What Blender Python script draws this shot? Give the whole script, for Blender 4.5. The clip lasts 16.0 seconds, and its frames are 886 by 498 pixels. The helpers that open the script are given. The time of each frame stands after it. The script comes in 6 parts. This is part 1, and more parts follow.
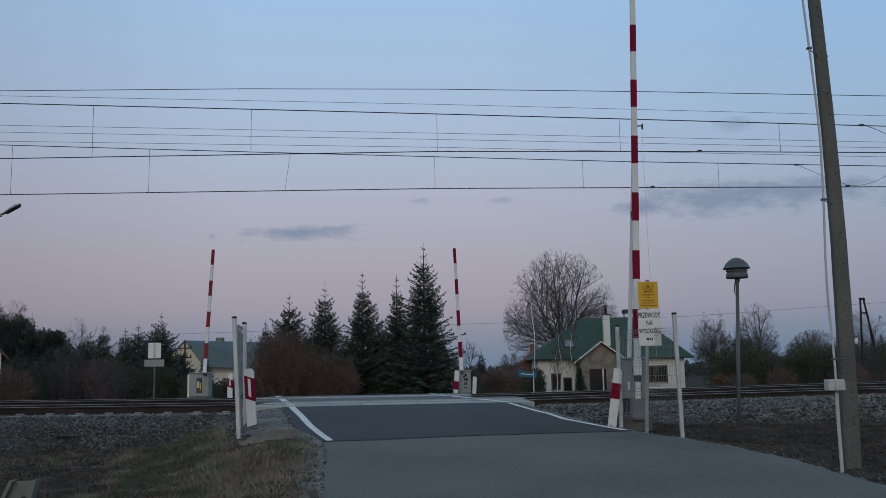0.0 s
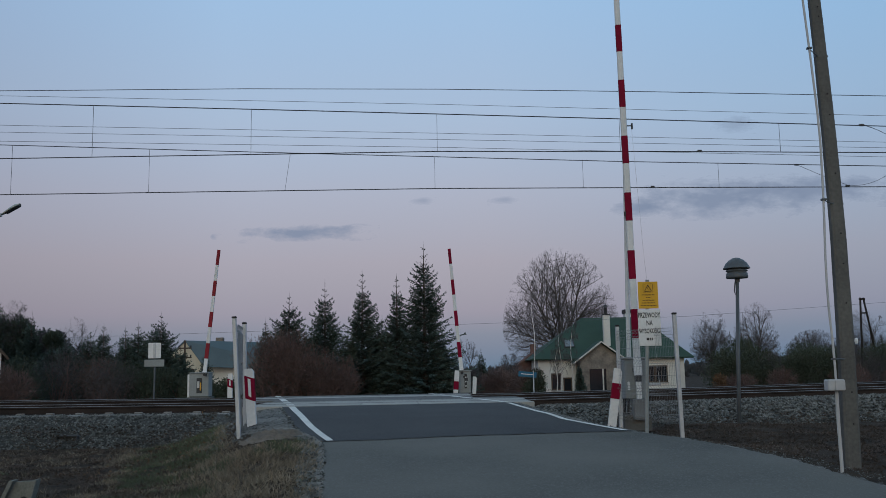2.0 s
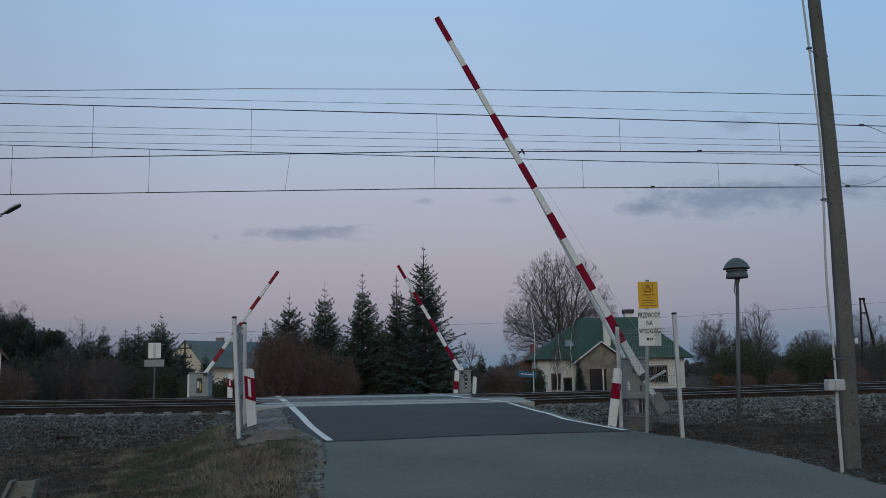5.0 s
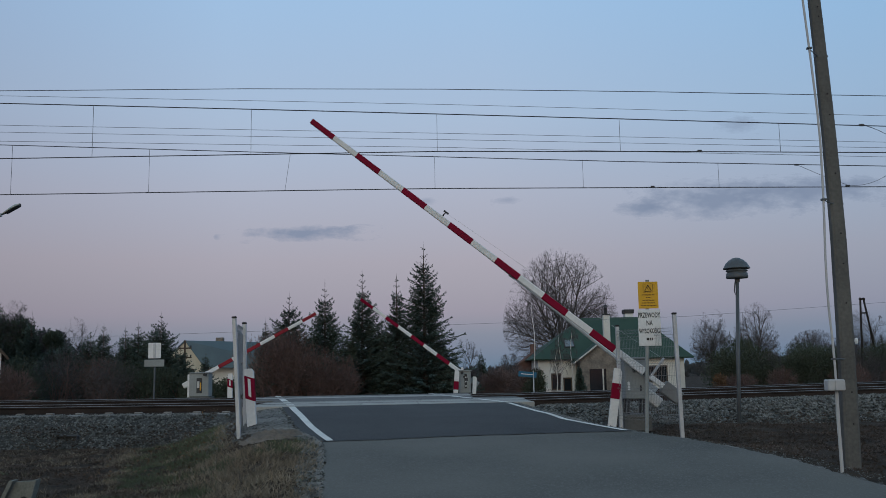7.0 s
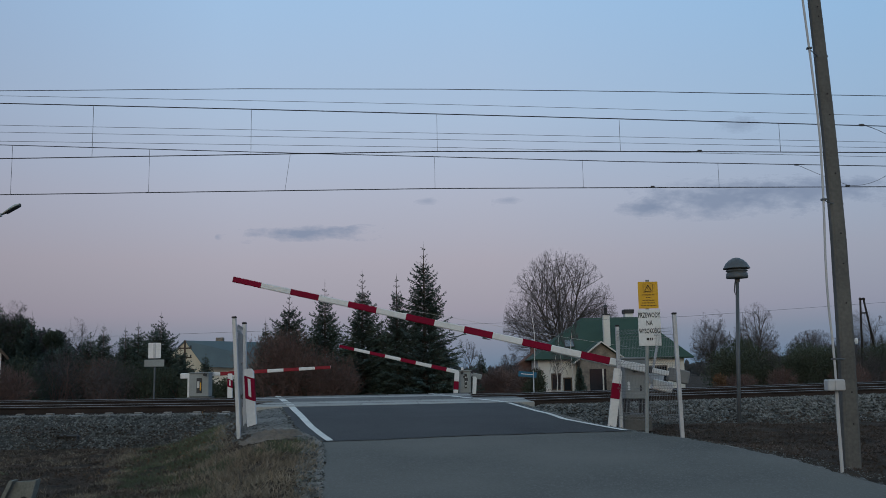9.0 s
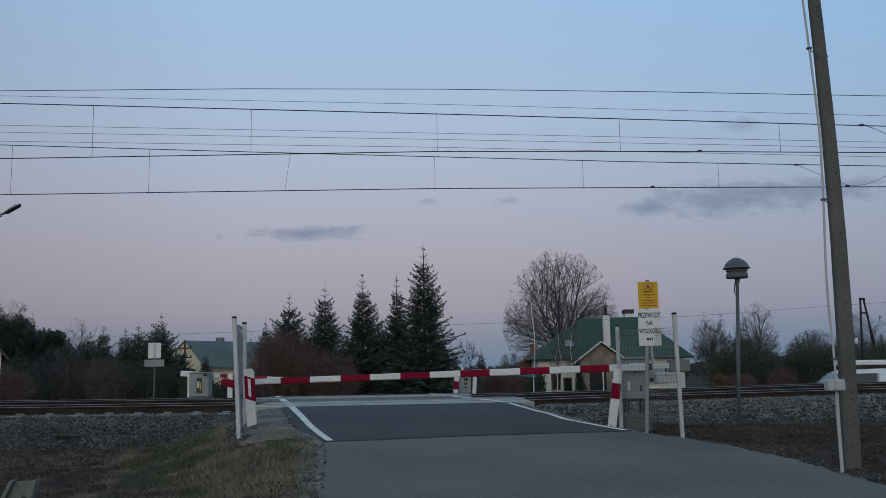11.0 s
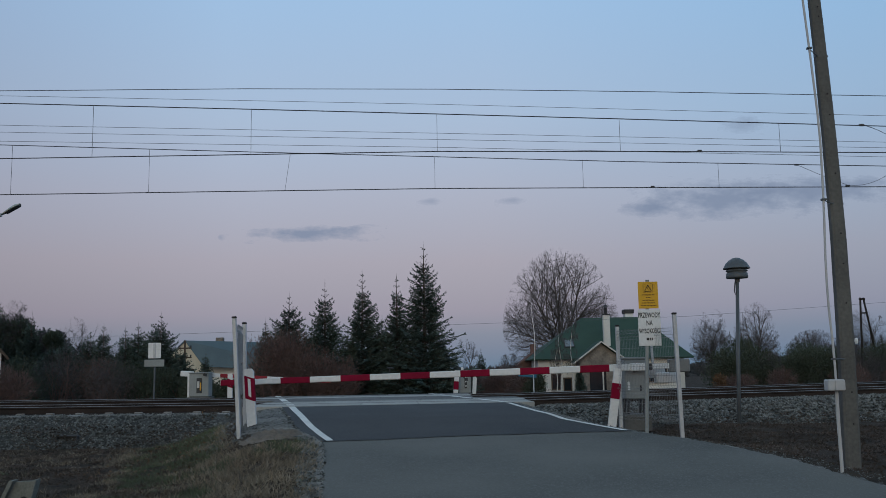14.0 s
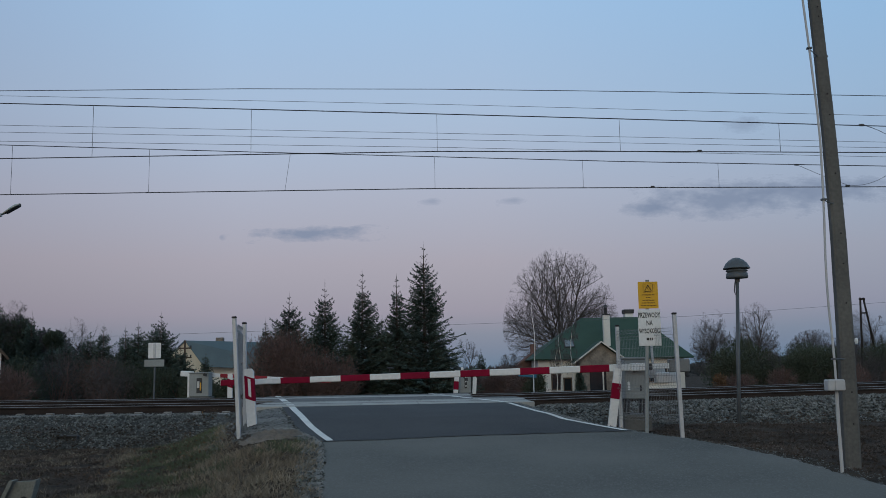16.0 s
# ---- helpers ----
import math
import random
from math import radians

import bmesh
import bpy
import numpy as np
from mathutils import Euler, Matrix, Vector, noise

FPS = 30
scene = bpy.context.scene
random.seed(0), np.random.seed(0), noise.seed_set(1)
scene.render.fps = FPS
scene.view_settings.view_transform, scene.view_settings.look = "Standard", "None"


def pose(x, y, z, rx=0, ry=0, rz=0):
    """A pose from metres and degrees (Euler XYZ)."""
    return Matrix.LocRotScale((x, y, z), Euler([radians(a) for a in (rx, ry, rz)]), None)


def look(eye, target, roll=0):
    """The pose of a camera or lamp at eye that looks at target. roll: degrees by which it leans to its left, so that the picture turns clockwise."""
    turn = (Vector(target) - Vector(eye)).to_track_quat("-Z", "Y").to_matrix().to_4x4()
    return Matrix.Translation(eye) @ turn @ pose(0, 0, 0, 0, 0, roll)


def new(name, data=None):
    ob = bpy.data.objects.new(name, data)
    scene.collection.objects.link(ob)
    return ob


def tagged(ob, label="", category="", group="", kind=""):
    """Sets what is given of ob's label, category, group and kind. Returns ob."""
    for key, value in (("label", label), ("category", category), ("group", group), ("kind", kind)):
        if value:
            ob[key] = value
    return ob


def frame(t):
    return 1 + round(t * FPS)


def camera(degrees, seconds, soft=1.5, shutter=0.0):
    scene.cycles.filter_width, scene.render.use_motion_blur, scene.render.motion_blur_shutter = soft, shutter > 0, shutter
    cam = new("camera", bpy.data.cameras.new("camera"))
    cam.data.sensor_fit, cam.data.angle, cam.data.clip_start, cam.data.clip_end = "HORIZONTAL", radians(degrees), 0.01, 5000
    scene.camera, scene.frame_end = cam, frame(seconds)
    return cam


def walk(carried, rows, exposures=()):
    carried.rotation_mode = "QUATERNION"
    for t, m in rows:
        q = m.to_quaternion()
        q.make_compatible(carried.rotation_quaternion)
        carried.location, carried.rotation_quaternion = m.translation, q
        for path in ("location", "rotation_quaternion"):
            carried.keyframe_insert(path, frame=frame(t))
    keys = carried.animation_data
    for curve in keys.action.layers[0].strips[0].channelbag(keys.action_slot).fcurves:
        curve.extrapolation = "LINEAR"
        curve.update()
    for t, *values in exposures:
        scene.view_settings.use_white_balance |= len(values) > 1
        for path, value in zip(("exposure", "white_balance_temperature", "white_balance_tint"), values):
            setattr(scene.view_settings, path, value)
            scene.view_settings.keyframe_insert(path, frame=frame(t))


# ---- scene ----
cam = camera(51.8, 16.0, soft=0.85, shutter=0.3)
EYE = look((0, 0, 1.35), (0, 10, 2.7003), -1.0)
walk(cam, [(0.0, EYE), (16.0, EYE)], [(0.0, 0.0, 6030, 8.0), (16.0, 0.0, 6030, 8.0)])

# ---------------------------------------------------------------- light
world = bpy.data.worlds.new("dusk_sky")
scene.world = world
world.use_nodes = True
wn, wl = world.node_tree.nodes, world.node_tree.links
wn.clear()
w_out = wn.new("ShaderNodeOutputWorld")
sky = wn.new("ShaderNodeTexSky")
sky.sky_type = "NISHITA"
sky.sun_disc = False
sky.sun_elevation = radians(1.5)
sky.sun_rotation = radians(180)
sky.air_density, sky.dust_density = 1.2, 1.0
bg_sky = wn.new("ShaderNodeBackground")
bg_sky.inputs["Strength"].default_value = 0.05
wl.new(sky.outputs[0], bg_sky.inputs[0])
w_tc = wn.new("ShaderNodeTexCoord")
w_sep = wn.new("ShaderNodeSeparateXYZ")
wl.new(w_tc.outputs["Generated"], w_sep.inputs[0])
ramp = wn.new("ShaderNodeValToRGB")
wl.new(w_sep.outputs["Z"], ramp.inputs[0])
# twilight arch away from the set sun: earth shadow, pink belt, then clear blue
SKY = [(0.0, (0.145, 0.225, 0.305)), (0.04, (0.182, 0.250, 0.342)), (0.065, (0.265, 0.275, 0.375)), (0.12, (0.342, 0.320, 0.412)),
       (0.19, (0.382, 0.392, 0.502)), (0.27, (0.386, 0.466, 0.612)), (0.40, (0.352, 0.508, 0.715)), (0.55, (0.30, 0.42, 0.58)), (1.0, (0.28, 0.35, 0.42))]
el = ramp.color_ramp.elements
el[0].position, el[0].color = SKY[0][0], (*SKY[0][1], 1)
el[1].position, el[1].color = SKY[-1][0], (*SKY[-1][1], 1)
for p_, c_ in SKY[1:-1]:
    e_ = el.new(p_)
    e_.color = (*c_, 1)
bg_arch = wn.new("ShaderNodeBackground")
bg_arch.inputs["Strength"].default_value = 0.92
# the arch is duller and bluer towards the east
w_east = wn.new("ShaderNodeMapRange")
w_east.inputs[1].default_value, w_east.inputs[2].default_value = 0.05, 0.42
wl.new(w_sep.outputs["X"], w_east.inputs[0])
w_mix = wn.new("ShaderNodeMix")
w_mix.data_type, w_mix.blend_type = "RGBA", "MULTIPLY"
for s_ in w_mix.inputs:
    if s_.type == "RGBA" and s_.name == "B":
        s_.default_value = (0.79, 0.925, 0.99, 1)
    if s_.type == "RGBA" and s_.name == "A":
        wl.new(ramp.outputs[0], s_)
wl.new(w_east.outputs[0], w_mix.inputs[0])
# and dimmed towards the west too, the lens vignette put into its colour
w_west = wn.new("ShaderNodeMapRange")
w_west.inputs[1].default_value, w_west.inputs[2].default_value = -0.22, -0.52
wl.new(w_sep.outputs["X"], w_west.inputs[0])
w_dim = wn.new("ShaderNodeMix")
w_dim.data_type, w_dim.blend_type = "RGBA", "MULTIPLY"
for s_ in w_dim.inputs:
    if s_.type == "RGBA" and s_.name == "B":
        s_.default_value = (0.79, 0.775, 0.80, 1)
    if s_.type == "RGBA" and s_.name == "A":
        wl.new([q_ for q_ in w_mix.outputs if q_.type == "RGBA"][0], s_)
wl.new(w_west.outputs[0], w_dim.inputs[0])
wl.new([s_ for s_ in w_dim.outputs if s_.type == "RGBA"][0], bg_arch.inputs[0])
w_add = wn.new("ShaderNodeAddShader")
wl.new(bg_sky.outputs[0], w_add.inputs[0])
wl.new(bg_arch.outputs[0], w_add.inputs[1])
wl.new(w_add.outputs[0], w_out.inputs[0])

sun_data = bpy.data.lights.new("sun", "SUN")
sun_data.energy, sun_data.angle, sun_data.color = 0.55, radians(40), (1.0, 0.92, 0.62)
sun = new("sun", sun_data)
sun.matrix_world = look((-20, -80, 26), (0, 10, 0))


# ---------------------------------------------------------------- materials
def mat(name, a, b=None, rough=0.8, metal=0.0, big=0.6, fine=18.0, bump=0.15, depth=0.01, speck=None, obj_var=0.0, spec=0.4, island=0.0):
    """A worn surface: two colours mixed by stains at one scale and grain at another, with fine relief."""
    b = b or tuple(c * 0.72 for c in a)
    m = bpy.data.materials.new(name)
    m.use_nodes = True
    n, l = m.node_tree.nodes, m.node_tree.links
    bs = n["Principled BSDF"]
    tc = n.new("ShaderNodeTexCoord")
    n1, n2 = n.new("ShaderNodeTexNoise"), n.new("ShaderNodeTexNoise")
    n1.inputs["Scale"].default_value, n1.inputs["Detail"].default_value = big, 5
    n2.inputs["Scale"].default_value, n2.inputs["Detail"].default_value = fine, 6
    l.new(tc.outputs["Object"], n1.inputs["Vector"])
    l.new(tc.outputs["Object"], n2.inputs["Vector"])
    mx = n.new("ShaderNodeMath")
    mx.operation = "MULTIPLY_ADD"
    l.new(n2.outputs["Fac"], mx.inputs[0])
    mx.inputs[1].default_value = 0.55
    l.new(n1.outputs["Fac"], mx.inputs[2])
    cr = n.new("ShaderNodeValToRGB")
    cr.color_ramp.elements[0].position, cr.color_ramp.elements[1].position = 0.55, 1.02
    cr.color_ramp.elements[0].color, cr.color_ramp.elements[1].color = (*b, 1), (*a, 1)
    l.new(mx.outputs[0], cr.inputs[0])
    col = cr.outputs[0]
    if speck:
        vo = n.new("ShaderNodeTexVoronoi")
        vo.inputs["Scale"].default_value = speck[1]
        l.new(tc.outputs["Object"], vo.inputs["Vector"])
        sp = n.new("ShaderNodeMix")
        sp.data_type = "RGBA"
        sp.inputs[7].default_value = (*speck[0], 1)
        l.new(col, sp.inputs[6])
        th = n.new("ShaderNodeMapRange")
        th.inputs[1].default_value, th.inputs[2].default_value = 0.62, 0.95
        l.new(vo.outputs["Color"], th.inputs[0])
        l.new(th.outputs[0], sp.inputs[0])
        col = sp.outputs[2]
    if obj_var or island:
        hs = n.new("ShaderNodeHueSaturation")
        mr = n.new("ShaderNodeMapRange")
        v = obj_var or island
        mr.inputs[3].default_value, mr.inputs[4].default_value = 1 - v, 1 + v
        if island:
            l.new(n.new("ShaderNodeNewGeometry").outputs["Random Per Island"], mr.inputs[0])
        else:
            l.new(n.new("ShaderNodeObjectInfo").outputs["Random"], mr.inputs[0])
        l.new(mr.outputs[0], hs.inputs["Value"])
        l.new(col, hs.inputs["Color"])
        col = hs.outputs[0]
    l.new(col, bs.inputs["Base Color"])
    rr = n.new("ShaderNodeMapRange")
    rr.inputs[3].default_value, rr.inputs[4].default_value = max(0.02, rough - 0.12), min(1, rough + 0.1)
    l.new(n2.outputs["Fac"], rr.inputs[0])
    l.new(rr.outputs[0], bs.inputs["Roughness"])
    bs.inputs["Metallic"].default_value = metal
    bs.inputs["Specular IOR Level"].default_value = spec
    if bump:
        bp = n.new("ShaderNodeBump")
        bp.inputs["Strength"].default_value, bp.inputs["Distance"].default_value = bump, depth
        l.new(n2.outputs["Fac"], bp.inputs["Height"])
        l.new(bp.outputs[0], bs.inputs["Normal"])
    return m


OLD_ASPHALT = mat("old_asphalt", (0.158, 0.151, 0.128), (0.082, 0.081, 0.070), 0.85, big=0.5, fine=60, bump=0.5, speck=((0.165, 0.163, 0.145), 55))
NEW_ASPHALT = mat("new_asphalt", (0.072, 0.073, 0.074), (0.044, 0.045, 0.047), 0.85, big=0.7, fine=70, bump=0.5, spec=0.25, speck=((0.09, 0.09, 0.09), 70))
LINE = mat("road_paint", (0.82, 0.81, 0.74), (0.62, 0.61, 0.56), 0.7, big=3, fine=25, bump=0.2)
SOIL = mat("soil", (0.088, 0.068, 0.052), (0.026, 0.022, 0.018), 0.95, big=1.6, fine=32, bump=1.0, depth=0.06, speck=((0.085, 0.064, 0.047), 60), spec=0.1)
GRAVEL = mat("gravel", (0.25, 0.235, 0.205), (0.065, 0.062, 0.055), 0.95, big=2.5, fine=26, bump=0.9, depth=0.03, speck=((0.26, 0.25, 0.23), 30))
SAND = mat("sand", (0.25, 0.21, 0.165), (0.12, 0.10, 0.08), 0.95, big=2, fine=30, bump=0.7, depth=0.02)
BALLAST = mat("ballast", (0.085, 0.085, 0.076), (0.03, 0.031, 0.028), 0.95, big=4, fine=22, bump=1.0, depth=0.06)
STONE = mat("stone", (0.18, 0.183, 0.170), (0.085, 0.086, 0.079), 0.9, big=3, fine=30, bump=0.4, island=0.6, spec=0.2)
MOSSY = mat("mossy_concrete", (0.23, 0.235, 0.205), (0.09, 0.095, 0.08), 0.9, big=3, fine=40, bump=0.4)
TWIG_R = mat("garden_twigs", (0.20, 0.135, 0.12), (0.12, 0.085, 0.076), 0.9, big=0.8, fine=6, bump=0, island=0.3)
BRICK = mat("brick_wall", (0.20, 0.115, 0.095), (0.12, 0.07, 0.06), 0.9, big=1.2, fine=12, bump=0.2)
CONCRETE = mat("concrete", (0.43, 0.415, 0.37), (0.29, 0.28, 0.255), 0.85, big=1.6, fine=35, bump=0.3, obj_var=0.12)
TARRED = mat("tarred_concrete", (0.155, 0.15, 0.14), (0.10, 0.098, 0.092), 0.85, big=1.6, fine=35, bump=0.3, obj_var=0.12)
SLEEPER = mat("sleeper_concrete", (0.30, 0.29, 0.27), (0.16, 0.15, 0.14), 0.9, big=2, fine=30, bump=0.4, obj_var=0.2)
POLE_CONC = mat("pole_concrete", (0.155, 0.150, 0.135), (0.075, 0.074, 0.068), 0.9, big=1.2, fine=28, bump=0.5)
RUST = mat("rusty_rail", (0.052, 0.040, 0.035), (0.028, 0.023, 0.021), 0.9, big=2, fine=30, bump=0.3, spec=0.1)
STEEL = mat("worn_steel", (0.34, 0.33, 0.32), (0.22, 0.215, 0.21), 0.45, 1.0, big=2, fine=60, bump=0.05)
GALV = mat("galvanised_steel", (0.55, 0.56, 0.57), (0.40, 0.41, 0.42), 0.55, 0.35, big=2.5, fine=40, bump=0.08)
WHITE = mat("white_paint", (0.80, 0.80, 0.78), (0.62, 0.62, 0.60), 0.5, big=1.3, fine=22, bump=0.08)
RED = mat("red_paint", (0.245, 0.004, 0.030), (0.170, 0.003, 0.022), 0.65, big=1.5, fine=22, bump=0.06, spec=0.12)
# lighter red for the far left boom, its backlight put into the colour
RED_BACKLIT = mat("backlit_red_paint", (0.30, 0.030, 0.040), (0.21, 0.022, 0.030), 0.7, big=1.5, fine=22, bump=0.06, spec=0.15)
PVC = mat("grey_plastic", (0.52, 0.52, 0.51), (0.40, 0.40, 0.40), 0.5, big=1.5, fine=20, bump=0.05)
GREY_BOX = mat("grey_cabinet_paint", (0.31, 0.33, 0.318), (0.22, 0.235, 0.228), 0.6, big=1.8, fine=24, bump=0.1)
DARK = mat("dark_metal", (0.05, 0.052, 0.055), (0.03, 0.03, 0.032), 0.6, big=3, fine=30, bump=0.1)
SIREN = mat("siren_paint", (0.115, 0.128, 0.136), (0.078, 0.087, 0.094), 0.5, big=3, fine=30, bump=0.1)
MESH_WIRE = mat("dull_zinc_wire", (0.30, 0.31, 0.315), (0.20, 0.205, 0.21), 0.7, 0.2, big=3, fine=20, bump=0)
WIRE = mat("oxidised_copper_wire", (0.022, 0.025, 0.03), (0.014, 0.016, 0.02), 0.7, big=3, fine=20, bump=0)
WIRE_FAR = mat("aluminium_cable", (0.13, 0.15, 0.17), (0.09, 0.10, 0.12), 0.6, big=3, fine=20, bump=0)
YELLOW = mat("yellow_sign_paint", (0.72, 0.40, 0.012), (0.62, 0.33, 0.01), 0.5, big=3, fine=40, bump=0.03)
BROWN_PRINT = mat("dark_print_on_yellow", (0.16, 0.085, 0.01), (0.11, 0.06, 0.008), 0.6, big=3, fine=20, bump=0)
BLACK = mat("black_print", (0.015, 0.015, 0.016), (0.01, 0.01, 0.01), 0.6, big=3, fine=20, bump=0)
BLUE = mat("blue_sign_paint", (0.012, 0.13, 0.23), (0.01, 0.10, 0.18), 0.5, big=3, fine=20, bump=0)
NEEDLE = mat("spruce_needles", (0.082, 0.112, 0.094), (0.050, 0.074, 0.062), 0.8, big=0.9, fine=6, bump=0, island=0.35, spec=0.2)
NEEDLE_B = mat("pine_needles", (0.086, 0.102, 0.074), (0.054, 0.066, 0.049), 0.9, big=0.7, fine=6, bump=0, island=0.25, spec=0.05)
BARK = mat("grey_bark", (0.11, 0.088, 0.075), (0.06, 0.048, 0.04), 0.9, big=2, fine=12, bump=0.4)
BIRCH = mat("birch_bark", (0.70, 0.67, 0.62), (0.46, 0.43, 0.40), 0.85, big=5, fine=14, bump=0.3)
TWIG = mat("reddish_twigs", (0.165, 0.105, 0.088), (0.10, 0.067, 0.060), 0.9, big=0.8, fine=6, bump=0, island=0.3)
TWIG_G = mat("grey_twigs", (0.108, 0.098, 0.098), (0.068, 0.062, 0.062), 0.9, big=0.8, fine=6, bump=0, island=0.3)
RUSSET = mat("russet_leaves", (0.17, 0.095, 0.045), (0.09, 0.055, 0.032), 0.9, big=0.8, fine=6, bump=0, island=0.35)
GRASS_DRY = mat("dry_grass", (0.300, 0.255, 0.185), (0.130, 0.105, 0.075), 0.9, big=0.8, fine=5, bump=0, island=0.45)
GRASS_GRN = mat("green_grass", (0.118, 0.138, 0.078), (0.068, 0.082, 0.048), 0.9, big=0.8, fine=5, bump=0, island=0.4)
WEED = mat("withered_weeds", (0.150, 0.112, 0.088), (0.066, 0.052, 0.043), 0.95, big=0.8, fine=5, bump=0, island=0.3, spec=0.1)
HILLW = mat("hill_woods", (0.070, 0.075, 0.078), (0.045, 0.05, 0.055), 0.95, big=0.05, fine=0.6, bump=0.8, depth=0.5, island=0.3)
ROOF_G = mat("green_roof", (0.042, 0.082, 0.056), (0.028, 0.060, 0.042), 0.75, big=0.6, fine=9, bump=0.2)
ROOF_B = mat("blue_grey_roof", (0.115, 0.165, 0.185), (0.085, 0.125, 0.145), 0.65, big=0.3, fine=6, bump=0.2)
PLASTER = mat("white_plaster", (0.76, 0.74, 0.68), (0.60, 0.58, 0.53), 0.9, big=0.5, fine=14, bump=0.2)
YPLASTER = mat("yellow_plaster", (0.62, 0.56, 0.43), (0.50, 0.45, 0.34), 0.9, big=0.5, fine=14, bump=0.2)
RUBBLE = mat("rubble_stone", (0.31, 0.275, 0.23), (0.13, 0.115, 0.10), 0.9, big=1.5, fine=7, bump=0.8, depth=0.05)
WINDOW = mat("window_glass", (0.018, 0.026, 0.034), (0.012, 0.017, 0.022), 0.16, big=1, fine=5, bump=0, spec=0.3)
WOOD = mat("dark_wood", (0.10, 0.07, 0.05), (0.06, 0.042, 0.03), 0.8, big=1, fine=10, bump=0.3)
CAST = mat("cast_iron_paint", (0.19, 0.195, 0.19), (0.12, 0.125, 0.12), 0.65, big=2, fine=24, bump=0.15)
TARRED_WOOD = mat("tarred_wood", (0.042, 0.036, 0.033), (0.024, 0.021, 0.02), 0.9, big=1, fine=10, bump=0.3, spec=0.15)
# pale base colour imitates the sky mirrored in the skylight
SKY_SHEEN_GLASS = mat("sky_sheen_glass", (0.20, 0.24, 0.26), (0.16, 0.19, 0.21), 0.12, big=1, fine=5, bump=0, spec=0.7)
# grey in the van glass colour stands in for its reflections
VAN_GLASS = mat("grey_sheen_glass", (0.075, 0.09, 0.095), (0.055, 0.068, 0.072), 0.14, big=1, fine=5, bump=0, spec=0.4)
VAN_W = mat("white_car_paint", (0.78, 0.79, 0.79), (0.70, 0.71, 0.71), 0.25, big=0.8, fine=8, bump=0, spec=0.5)
RUBBER = mat("rubber", (0.02, 0.02, 0.02), (0.012, 0.012, 0.012), 0.85, big=3, fine=20, bump=0.1)
LAMP_GLASS = mat("lamp_cover", (0.42, 0.45, 0.42), (0.33, 0.36, 0.34), 0.3, big=3, fine=20, bump=0)


